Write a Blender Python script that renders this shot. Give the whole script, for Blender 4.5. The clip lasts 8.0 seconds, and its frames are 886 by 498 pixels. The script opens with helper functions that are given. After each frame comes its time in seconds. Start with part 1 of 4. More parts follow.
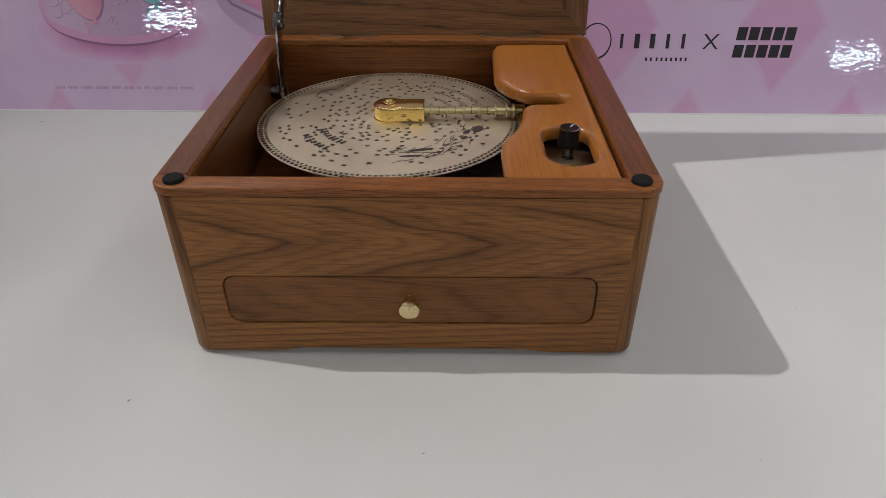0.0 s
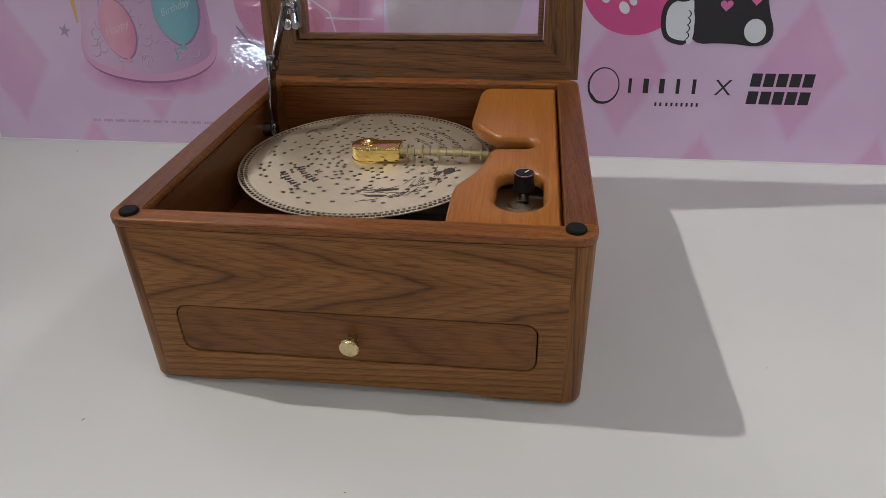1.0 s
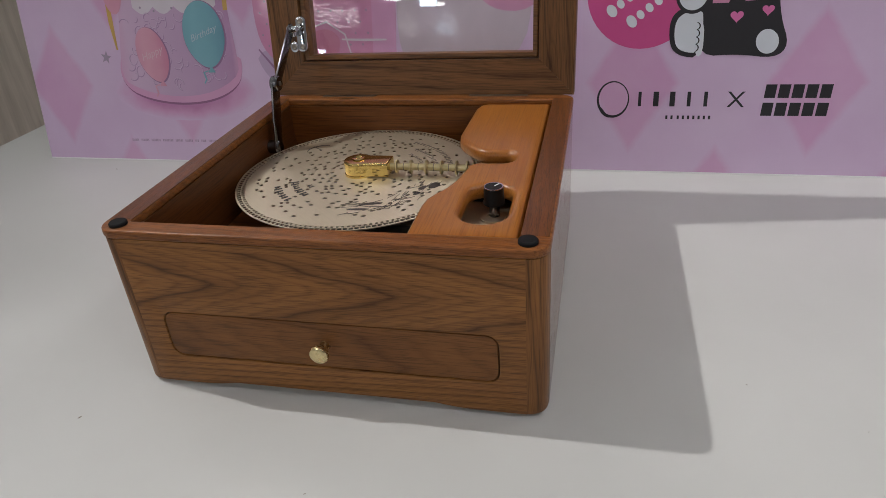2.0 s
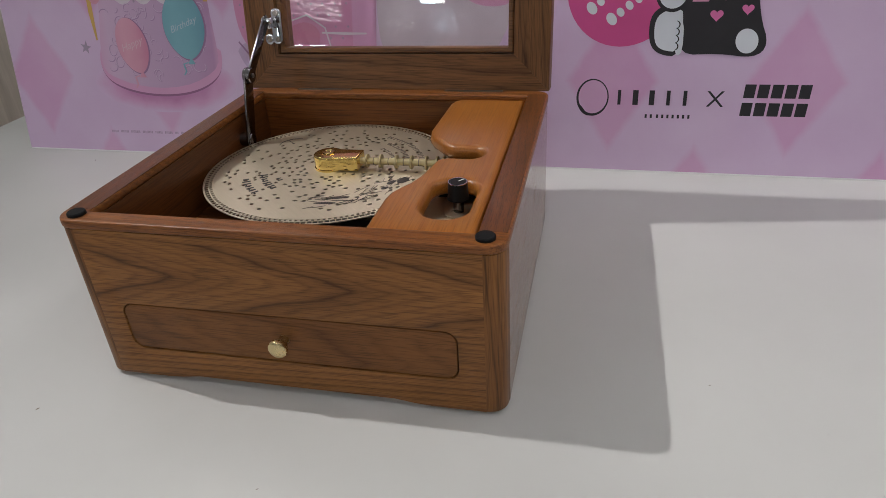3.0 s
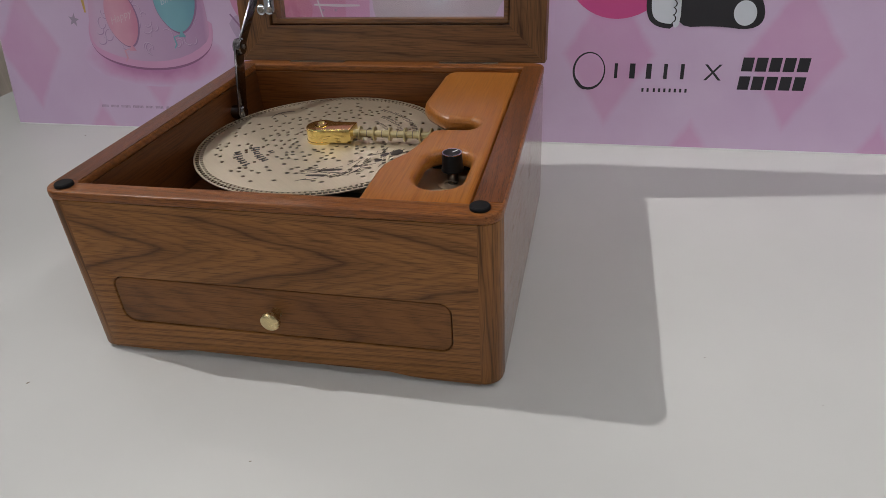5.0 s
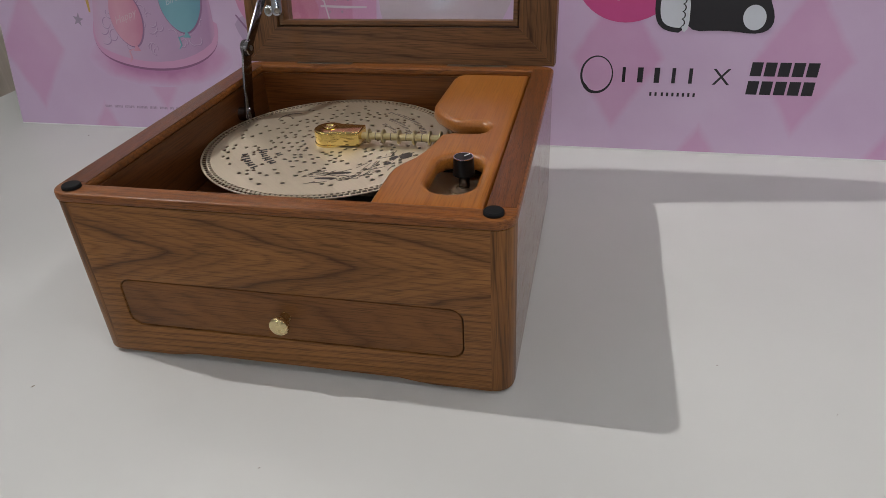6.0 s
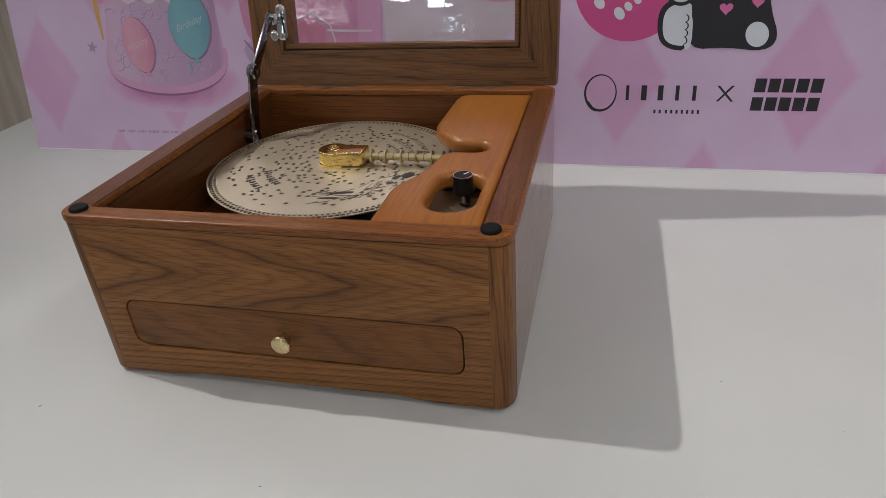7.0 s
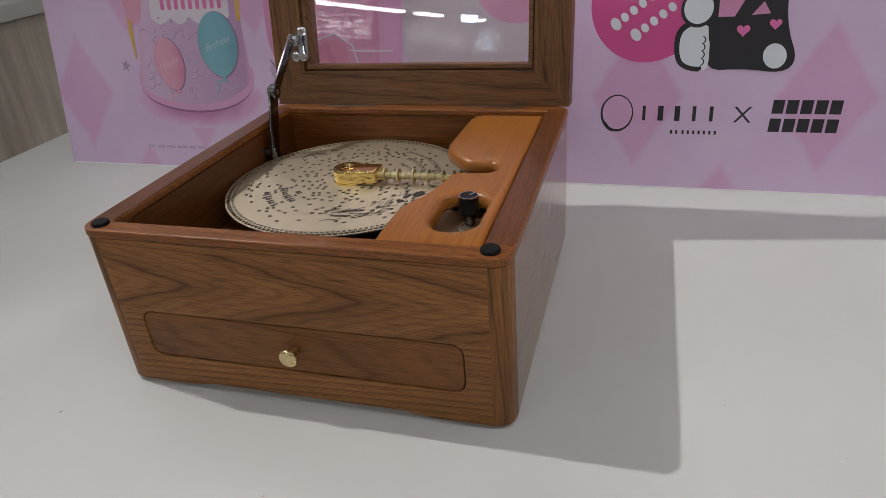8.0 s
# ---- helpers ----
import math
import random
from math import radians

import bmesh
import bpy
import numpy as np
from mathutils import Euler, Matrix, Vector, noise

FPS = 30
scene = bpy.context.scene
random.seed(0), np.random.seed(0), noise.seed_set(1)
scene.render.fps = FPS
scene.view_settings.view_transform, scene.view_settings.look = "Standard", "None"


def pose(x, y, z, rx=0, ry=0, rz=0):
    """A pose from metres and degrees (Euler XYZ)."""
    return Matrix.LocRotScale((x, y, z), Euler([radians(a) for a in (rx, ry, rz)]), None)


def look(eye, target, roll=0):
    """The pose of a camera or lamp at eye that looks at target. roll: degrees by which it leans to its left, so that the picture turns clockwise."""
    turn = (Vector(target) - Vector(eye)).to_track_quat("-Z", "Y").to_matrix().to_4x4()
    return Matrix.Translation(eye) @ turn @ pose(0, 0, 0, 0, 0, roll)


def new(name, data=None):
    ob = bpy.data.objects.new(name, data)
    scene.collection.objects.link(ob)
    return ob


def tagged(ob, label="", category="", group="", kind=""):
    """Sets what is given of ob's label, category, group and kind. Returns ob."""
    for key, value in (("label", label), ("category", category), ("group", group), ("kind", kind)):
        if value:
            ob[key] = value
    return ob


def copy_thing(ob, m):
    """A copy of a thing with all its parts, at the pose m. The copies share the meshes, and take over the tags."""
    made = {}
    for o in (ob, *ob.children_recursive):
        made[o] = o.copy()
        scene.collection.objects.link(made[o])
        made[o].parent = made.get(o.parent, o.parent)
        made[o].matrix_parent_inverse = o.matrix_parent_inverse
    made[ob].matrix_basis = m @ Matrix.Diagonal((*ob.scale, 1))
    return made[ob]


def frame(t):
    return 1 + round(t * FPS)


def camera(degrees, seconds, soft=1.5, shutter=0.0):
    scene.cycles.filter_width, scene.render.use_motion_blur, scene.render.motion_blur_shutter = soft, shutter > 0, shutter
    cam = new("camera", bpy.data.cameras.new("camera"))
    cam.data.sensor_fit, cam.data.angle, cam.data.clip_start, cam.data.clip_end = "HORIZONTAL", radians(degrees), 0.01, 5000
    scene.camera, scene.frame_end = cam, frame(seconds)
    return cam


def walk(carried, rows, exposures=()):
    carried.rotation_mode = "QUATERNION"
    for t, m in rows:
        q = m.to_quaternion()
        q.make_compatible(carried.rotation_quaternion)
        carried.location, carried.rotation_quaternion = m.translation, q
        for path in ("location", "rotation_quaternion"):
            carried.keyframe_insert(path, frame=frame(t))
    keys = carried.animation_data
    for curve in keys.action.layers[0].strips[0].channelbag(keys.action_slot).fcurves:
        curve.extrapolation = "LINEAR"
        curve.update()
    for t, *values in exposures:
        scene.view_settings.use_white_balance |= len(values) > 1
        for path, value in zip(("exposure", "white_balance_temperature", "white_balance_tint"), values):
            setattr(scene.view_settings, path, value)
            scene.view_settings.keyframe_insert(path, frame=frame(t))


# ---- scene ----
cam = camera(66.7, 8.0, soft=0.6)
PATH = [
    (0, (0.023, -0.302, 0.285), (0.007, 1.35, -0.843), -0.3),
    (0.5, (0.054, -0.304, 0.285), (-0.095, 1.366, -0.805), -1.2),
    (1, (0.095, -0.298, 0.289), (-0.13, 1.396, -0.75), -1.6),
    (1.2, (0.11, -0.298, 0.279), (-0.143, 1.389, -0.763), -2.2),
    (2.3, (0.163, -0.299, 0.292), (-0.281, 1.388, -0.686), -4.8),
    (2.5, (0.167, -0.296, 0.289), (-0.245, 1.396, -0.695), -4.1),
    (3, (0.174, -0.292, 0.285), (-0.238, 1.393, -0.71), -3.6),
    (3.5, (0.174, -0.292, 0.28), (-0.216, 1.38, -0.746), -3.4),
    (4, (0.175, -0.29, 0.278), (-0.209, 1.378, -0.757), -3.5),
    (5.5, (0.172, -0.291, 0.278), (-0.228, 1.366, -0.769), -3.4),
    (6, (0.166, -0.288, 0.278), (-0.225, 1.375, -0.763), -3.0),
    (6.5, (0.163, -0.287, 0.278), (-0.23, 1.377, -0.759), -2.7),
    (7, (0.175, -0.289, 0.277), (-0.263, 1.396, -0.708), -4.2),
    (7.5, (0.189, -0.291, 0.283), (-0.305, 1.392, -0.677), -5.2),
    (8, (0.192, -0.291, 0.283), (-0.337, 1.391, -0.661), -4.7),
]
walk(cam, [(t, look(eye, target, roll)) for t, eye, target, roll in PATH])

# ---- light and exposure ----
world = bpy.data.worlds.new("world")
scene.world = world
world.use_nodes = True
world.node_tree.nodes["Background"].inputs[0].default_value = (0.9, 0.93, 1.0, 1)
world.node_tree.nodes["Background"].inputs[1].default_value = 0.05
scene.view_settings.exposure = 0.0

STRIP = 17.8        # emission of the ceiling strip lights
SPOT = 320.0        # watts of the first track spotlight
SPOT2 = 26.0        # and of the second, behind the board
PENDANT = 75.0      # emission of the far hanging lights

lamp = bpy.data.lights.new("spot_bulb", "SPOT")
lamp.energy, lamp.spot_size, lamp.spot_blend, lamp.shadow_soft_size = SPOT, radians(39), 1.0, 0.025
lamp.color = (1.0, 0.985, 0.95)
SPOT_AT = Vector((-2.32, 0.405, 3.20))
bulb = new("spot_bulb", lamp)
SPOT_AIM = (0.86, 0.22, 0.0)
bulb.matrix_world = look(SPOT_AT, SPOT_AIM)


lamp2 = bpy.data.lights.new("spot_bulb", "SPOT")
lamp2.energy, lamp2.spot_size, lamp2.spot_blend, lamp2.shadow_soft_size = SPOT2, radians(48), 1.0, 0.10
lamp2.color = (1.0, 0.96, 0.9)
SPOT2_AT = Vector((-2.30, 1.85, 3.20))
bulb2 = new("spot_bulb", lamp2)
bulb2.matrix_world = look(SPOT2_AT, (0.0, -0.1, 0.0))


# ---- node helpers ----
class Nodes:
    """A short way to write a material."""

    def __init__(self, name):
        self.mat = bpy.data.materials.new(name)
        self.mat.use_nodes = True
        self.tree = self.mat.node_tree
        self.bsdf = self.tree.nodes["Principled BSDF"]

    def put(self, socket, value):
        if isinstance(value, bpy.types.NodeSocket):
            self.tree.links.new(value, socket)
        elif isinstance(value, (tuple, list)) and len(value) == 3 and socket.type == "RGBA":
            socket.default_value = (*value, 1)
        else:
            socket.default_value = value

    def node(self, kind, **inputs):
        n = self.tree.nodes.new(kind)
        for k, v in inputs.items():
            self.put(n.inputs[k.replace("_", " ")], v)
        return n

    def math(self, op, a, b=0.0, c=0.0, clamp=False):
        n = self.tree.nodes.new("ShaderNodeMath")
        n.operation, n.use_clamp = op, clamp
        self.put(n.inputs[0], a), self.put(n.inputs[1], b), self.put(n.inputs[2], c)
        return n.outputs[0]

    def coords(self, scale=(1, 1, 1)):
        c = self.tree.nodes.new("ShaderNodeTexCoord").outputs["Object"]
        if scale == (1, 1, 1):
            return c
        m = self.tree.nodes.new("ShaderNodeVectorMath")
        m.operation = "MULTIPLY"
        self.put(m.inputs[0], c)
        m.inputs[1].default_value = scale
        return m.outputs[0]

    def xyz(self):
        n = self.tree.nodes.new("ShaderNodeSeparateXYZ")
        self.put(n.inputs[0], self.coords())
        return n.outputs

    def noise(self, scale=(1, 1, 1), size=1.0, detail=3.0, rough=0.55):
        n = self.node("ShaderNodeTexNoise", Vector=self.coords(scale), Scale=size, Detail=detail, Roughness=rough)
        return n.outputs["Fac"]

    def ramp(self, fac, *stops):
        n = self.tree.nodes.new("ShaderNodeValToRGB")
        self.put(n.inputs[0], fac)
        e = n.color_ramp.elements
        while len(e) < len(stops):
            e.new(0.5)
        for k, (at, col) in zip(e, stops):
            k.position = at
            k.color = (*col, 1) if isinstance(col, tuple) else (col, col, col, 1)
        return n.outputs[0]

    def mix(self, fac, a, b, how="MIX"):
        n = self.tree.nodes.new("ShaderNodeMix")
        n.data_type, n.blend_type = "RGBA", how
        self.put(n.inputs[0], fac), self.put(n.inputs[6], a), self.put(n.inputs[7], b)
        return n.outputs[2]

    def bump(self, height, strength=0.2, distance=0.001):
        n = self.node("ShaderNodeBump", Strength=strength, Distance=distance, Height=height)
        self.put(self.bsdf.inputs["Normal"], n.outputs[0])
        return n.outputs[0]

    def done(self, **inputs):
        for k, v in inputs.items():
            self.put(self.bsdf.inputs[k.replace("_", " ")], v)
        return self.mat


def wood(name, dark, light, along="x", flame=None, rings=55.0, rough=0.36, coat=0.25, pore=0.5, shift=0.0, sharp=1.0, coat_rough=0.22, relief=0.2, coat_ior=1.5, grain=(30.0, 1000.0)):
    """Lacquered timber: growth rings (straight, or a flame figure), pores along the grain, slow stains."""
    n = Nodes(name)
    x, y, z = n.xyz()
    i = "xyz".index(along)
    run = (x, y, z)[i]
    stretch = [1.0, 1.0, 1.0]
    stretch[i] = 0.09
    slow = n.noise(tuple(26 * s for s in stretch), 1.0, 2.0)
    wave = n.noise(tuple(90 * s for s in stretch), 1.0, 3.0)
    if flame:
        slope, above, below, tight, mid = flame
        dz = n.math("SUBTRACT", z, mid)
        tip = n.math("SQRT", n.math("ADD", n.math("MULTIPLY", dz, dz), 0.000012))
        steep = n.math("ADD", below, n.math("MULTIPLY", n.math("GREATER_THAN", dz, 0.0), above - below))
        f = n.math("ADD", n.math("MULTIPLY", x, slope), n.math("MULTIPLY", tip, steep))
        f = n.math("ADD", f, n.math("MULTIPLY", n.math("MAXIMUM", n.math("SUBTRACT", n.math("ABSOLUTE", dz), 0.022), 0.0), tight))
    else:
        across = [c for k, c in enumerate((x, y, z)) if k != i]
        f = n.math("ADD", n.math("MULTIPLY", across[0], rings), n.math("MULTIPLY", across[1], rings * 1.15))
        f = n.math("ADD", f, n.math("MULTIPLY", run, rings * 0.07))
    f = n.math("ADD", f, n.math("MULTIPLY", slow, 0.9 if flame else 2.6))
    f = n.math("ADD", f, n.math("MULTIPLY", wave, 0.3 if flame else 0.75))
    f = n.math("ADD", f, shift)
    saw = n.math("FRACT", f)
    ring = n.ramp(saw, (0.0, 0.0), (0.07, 0.36), (0.26, 0.74), (0.66, 1.0), (0.90, 0.72), (0.985, 0.05))
    lines = n.ramp(n.math("FRACT", n.math("MULTIPLY", f, 5.0)), (0.0, 0.0), (0.3, 0.8), (0.8, 1.0), (1.0, 0.3))
    ring = n.mix(0.38, ring, lines)
    fine = [grain[1]] * 3
    fine[i] = grain[0]
    pores = n.noise(tuple(fine), 1.0, 3.0, 0.65)
    streak = [260.0, 260.0, 260.0]
    streak[i] = 7.0
    streaks = n.noise(tuple(streak), 1.0, 3.0, 0.6)
    ring = n.mix(0.16 if flame else 0.35 * (2 - sharp), ring, n.ramp(streaks, (0.3, 0.0), (0.7, 1.0)))
    col = n.mix(ring, dark, light)
    col = n.mix(n.math("MULTIPLY", n.ramp(pores, (0.38, 1.0), (0.50, 0.0)), pore), col, tuple(0.45 * c for c in dark))
    col = n.mix(n.math("MULTIPLY", n.ramp(n.noise((9, 9, 9), 1.0, 3.0), (0.35, 0.0), (0.7, 1.0)), 0.35), col, tuple(0.72 * c for c in dark))
    n.bump(n.math("ADD", pores, n.math("MULTIPLY", ring, 0.3)), relief, 0.0006)
    r = n.math("ADD", rough - 0.06, n.math("MULTIPLY", pores, 0.14))
    return n.done(Base_Color=col, Roughness=r, Coat_Weight=coat, Coat_Roughness=coat_rough, Coat_IOR=coat_ior, Specular_IOR_Level=0.24)


def metal(name, col, rough=0.2, streak=(40, 40, 40), amount=0.12, relief=0.03):
    n = Nodes(name)
    g = n.noise(streak, 1.0, 4.0)
    n.bump(g, relief, 0.0006)
    return n.done(Base_Color=n.mix(g, tuple(0.8 * c for c in col), col), Metallic=1.0, Roughness=n.math("ADD", rough - amount / 2, n.math("MULTIPLY", g, amount)))


def plain(name, col, rough=0.5, vary=0.12, size=60.0, relief=0.05, **more):
    n = Nodes(name)
    g = n.noise((size, size, size), 1.0, 4.0)
    n.bump(g, relief, 0.0005)
    return n.done(Base_Color=n.mix(g, tuple(c * (1 - vary) for c in col), tuple(min(1, c * (1 + vary)) for c in col)), Roughness=rough, **more)


def printed(name, col, rough=0.24, vary=0.07):
    """Ink under the wavy glossy film of the display board."""
    n = Nodes(name)
    g = n.noise((30, 30, 30), 1.0, 3.0)
    film = n.noise((130, 130, 240), 1.0, 1.0, 0.5)
    fine_film = n.noise((460, 460, 460), 1.0, 1.5)
    wavy = n.bump(n.math("ADD", film, n.math("MULTIPLY", fine_film, 0.10)), 0.055, 0.0012)
    return n.done(Coat_Normal=wavy, Base_Color=n.mix(g, tuple(c * (1 - vary) for c in col), tuple(min(1, c * (1 + vary)) for c in col)), Roughness=0.45, Coat_Weight=0.9, Coat_Roughness=0.025, Specular_IOR_Level=0.3)


# ---- materials ----
W_DARK, W_LIGHT = (0.066, 0.023, 0.0068), (0.315, 0.133, 0.038)
walnut_front = wood("walnut_front", (0.076, 0.026, 0.0085), (0.355, 0.154, 0.045), "x", flame=(9.0, 46.0, 38.0, 170.0, 0.083), shift=-0.15, coat=0.05, rough=0.48, pore=0.5, relief=0.25, grain=(40.0, 1500.0))
walnut_x = wood("walnut_lengthwise", W_DARK, W_LIGHT, "x", rings=85, coat=0.1, rough=0.42)
walnut_y = wood("walnut_sides", W_DARK, W_LIGHT, "y", rings=60, rough=0.25, coat=0.7, coat_rough=0.13, relief=0.06, coat_ior=1.45)
walnut_z = wood("walnut_upright", W_DARK, W_LIGHT, "z", rings=48, coat=0.1, rough=0.42)
drawer_wood = wood("drawer_wood", (0.105, 0.037, 0.0105), (0.25, 0.104, 0.031), "x", flame=(7.0, 16.0, 20.0, 60.0, 0.030), sharp=0.6, coat=0.05, rough=0.48, pore=0.5, grain=(45.0, 1500.0))
rim_x = wood("rim_wood_lengthwise", (0.105, 0.030, 0.007), (0.35, 0.122, 0.027), "x", rings=150, pore=0.6, rough=0.40, coat=0.2, grain=(110.0, 1700.0), sharp=0.7, relief=0.4)
rim_y = wood("rim_wood_sidewise", (0.055, 0.017, 0.005), (0.19, 0.062, 0.016), "y", rings=170, pore=0.7, rough=0.38, coat=0.35, grain=(120.0, 1700.0), sharp=0.7, relief=0.4)
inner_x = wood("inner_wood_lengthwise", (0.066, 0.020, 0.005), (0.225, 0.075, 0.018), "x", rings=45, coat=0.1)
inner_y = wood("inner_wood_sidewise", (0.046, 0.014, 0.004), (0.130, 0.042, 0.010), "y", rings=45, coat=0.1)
cover_wood = wood("cover_wood", (0.27, 0.086, 0.013), (0.385, 0.142, 0.025), "y", rings=38, pore=0.4, rough=0.32, coat=0.25, sharp=0.2)
lid_x = wood("lid_wood_lengthwise", (0.050, 0.020, 0.0075), (0.245, 0.110, 0.040), "x", rings=55, coat=0.08, rough=0.45)
lid_z = wood("lid_wood_upright", (0.050, 0.020, 0.0075), (0.245, 0.110, 0.040), "z", rings=55, coat=0.08, rough=0.45)
chrome = metal("chrome", (0.75, 0.76, 0.80), 0.10)
dark_chrome = metal("dark_chrome", (0.20, 0.19, 0.20), 0.14)
steel = metal("hinge_steel", (0.40, 0.35, 0.31), 0.38)
dark_steel = metal("dark_steel", (0.22, 0.19, 0.16), 0.35)
brass = metal("brass", (0.82, 0.66, 0.36), 0.26, (300, 300, 300), 0.2)
gold = metal("gold_plating", (0.95, 0.72, 0.27), 0.10, (160, 160, 160), 0.1, 0.12)
roller_brass = metal("roller_brass", (0.62, 0.52, 0.30), 0.36)
bronze = metal("bronze_plate", (0.72, 0.60, 0.45), 0.38, (200, 200, 200), 0.2)
n = Nodes("champagne_disc")
g = n.noise((30, 700, 30), 1.0, 4.0)
n.bump(g, 0.03, 0.0006)
disc_metal = n.done(Base_Color=n.mix(g, (0.64, 0.555, 0.42), (0.76, 0.675, 0.53)), Metallic=1.0, Roughness=n.math("ADD", 0.40, n.math("MULTIPLY", g, 0.14)))
ink = plain("black_ink", (0.03, 0.022, 0.018), 0.5)
ink_soft = plain("thin_ink", (0.16, 0.12, 0.09), 0.5)
rubber = plain("black_rubber", (0.007, 0.007, 0.008), 0.8, 0.3, 400, 0.2, Specular_IOR_Level=0.2)
black_plastic = plain("black_plastic", (0.005, 0.0045, 0.0045), 0.3, Specular_IOR_Level=0.18)
dark_inside = plain("dark_inside", (0.02, 0.014, 0.010), 0.7)
white_mark = plain("white_mark", (0.75, 0.75, 0.75), 0.5)

n = Nodes("white_laminate")
speck = n.noise((5, 5, 5), 1.0, 5.0)
fine_grain = n.noise((700, 700, 700), 1.0, 3.0)
n.bump(fine_grain, 0.05, 0.0003)
laminate = n.done(Base_Color=n.mix(n.ramp(speck, (0.3, 0.0), (0.75, 1.0)), (0.53, 0.527, 0.515), (0.58, 0.578, 0.565)),
                  Roughness=n.math("ADD", 0.30, n.math("MULTIPLY", speck, 0.12)), Specular_IOR_Level=0.4)

n = Nodes("grey_wood_laminate")
g1 = n.noise((9, 2.2, 1.1), 1.0, 4.0)
g2 = n.noise((60, 22, 1.6), 1.0, 4.0, 0.65)
grey_wood = n.done(Base_Color=n.mix(n.ramp(n.mix(0.45, g1, g2), (0.36, 0.0), (0.64, 1.0)), (0.30, 0.245, 0.20), (0.62, 0.55, 0.48)), Roughness=0.5)

# pale pink board with a lattice of soft lozenges
n = Nodes("pink_print")
x, y, z = n.xyz()
wob = n.math("MULTIPLY", n.math("SUBTRACT", n.noise((60, 60, 60), 1.0, 3.0), 0.5), 0.16)


def lozenge(cx, cz):
    dx = n.math("PINGPONG", n.math("SUBTRACT", x, cx), 0.0835)
    dz = n.math("PINGPONG", n.math("SUBTRACT", z, cz), 0.13)
    s = n.math("ADD", n.math("DIVIDE", dx, 0.047), n.math("DIVIDE", dz, 0.074))
    return n.ramp(n.math("ADD", s, wob), (0.82, 1.0), (1.02, 0.0))


loz = n.math("ADD", lozenge(0.19, 0.09), lozenge(0.2735, -0.04), clamp=True)
blot = n.ramp(n.noise((12, 12, 12), 1.0, 4.0), (0.35, 0.0), (0.7, 1.0))
base = n.mix(blot, (0.585, 0.42, 0.605), (0.62, 0.47, 0.645))
rose = n.mix(blot, (0.575, 0.28, 0.49), (0.605, 0.335, 0.53))
film = n.noise((130, 130, 240), 1.0, 1.0, 0.5)
fine_film = n.noise((460, 460, 460), 1.0, 1.5)
wavy = n.bump(n.math("ADD", film, n.math("MULTIPLY", fine_film, 0.10)), 0.055, 0.0012)
pink_print = n.done(Coat_Normal=wavy, Base_Color=n.mix(n.math("MULTIPLY", loz, 0.68), base, rose), Roughness=0.45, Coat_Weight=0.9, Coat_Roughness=0.025, Specular_IOR_Level=0.3)

n = Nodes("mauve_cake_print")
x, y, z = n.xyz()
run = n.math("DIVIDE", n.math("ADD", x, 0.39), 0.15, clamp=True)
blotch = n.noise((70, 70, 70), 1.0, 3.0)
film = n.noise((130, 130, 240), 1.0, 1.0, 0.5)
wavy = n.bump(film, 0.055, 0.0012)
P_CAKE = n.done(Coat_Normal=wavy, Base_Color=n.mix(n.math("MULTIPLY", blotch, 0.4), n.ramp(run, (0.0, (0.60, 0.36, 0.53)), (0.10, (0.58, 0.41, 0.57)), (0.45, (0.49, 0.34, 0.50)), (0.8, (0.44, 0.28, 0.45)), (0.97, (0.40, 0.22, 0.39)), (1.0, (0.52, 0.29, 0.46))), (0.52, 0.33, 0.50)),
                Roughness=0.45, Coat_Weight=0.9, Coat_Roughness=0.025, Specular_IOR_Level=0.3)
n = Nodes("rose_shade_print")
x, y, z = n.xyz()
du, dv = n.math("DIVIDE", n.math("ADD", x, 0.312), 0.096), n.math("DIVIDE", n.math("SUBTRACT", z, 0.082), 0.034)
away = n.math("ADD", n.math("MULTIPLY", du, du), n.math("MULTIPLY", dv, dv))
away = n.math("ADD", away, n.math("MULTIPLY", n.math("SUBTRACT", n.noise((45, 45, 45), 1.0, 3.0), 0.5), 0.5))
wavy = n.bump(n.noise((130, 130, 240), 1.0, 1.0, 0.5), 0.055, 0.0012)
P_SHADE = n.done(Coat_Normal=wavy, Base_Color=n.ramp(away, (0.25, (0.47, 0.20, 0.38)), (0.55, (0.58, 0.31, 0.51)), (0.9, (0.60, 0.43, 0.62))), Roughness=0.45, Coat_Weight=0.9, Coat_Roughness=0.025, Specular_IOR_Level=0.3)


def rounded_print(name, mid, wide, light, dark):
    """Ink shaded across like a picture of a rounded body."""
    n = Nodes(name)
    x, y, z = n.xyz()
    run = n.math("DIVIDE", n.math("SUBTRACT", x, mid - wide), 2 * wide, clamp=True)
    run = n.math("ADD", run, n.math("MULTIPLY", n.math("SUBTRACT", n.noise((60, 60, 60), 1.0, 2.0), 0.5), 0.3))
    between = tuple((a * 2 + b) / 3 for a, b in zip(light, dark))
    wavy = n.bump(n.noise((130, 130, 240), 1.0, 1.0, 0.5), 0.055, 0.0012)
    return n.done(Coat_Normal=wavy, Base_Color=n.ramp(run, (0.0, between), (0.3, light), (0.65, between), (1.0, dark)), Roughness=0.45, Coat_Weight=0.9, Coat_Roughness=0.025, Specular_IOR_Level=0.3)


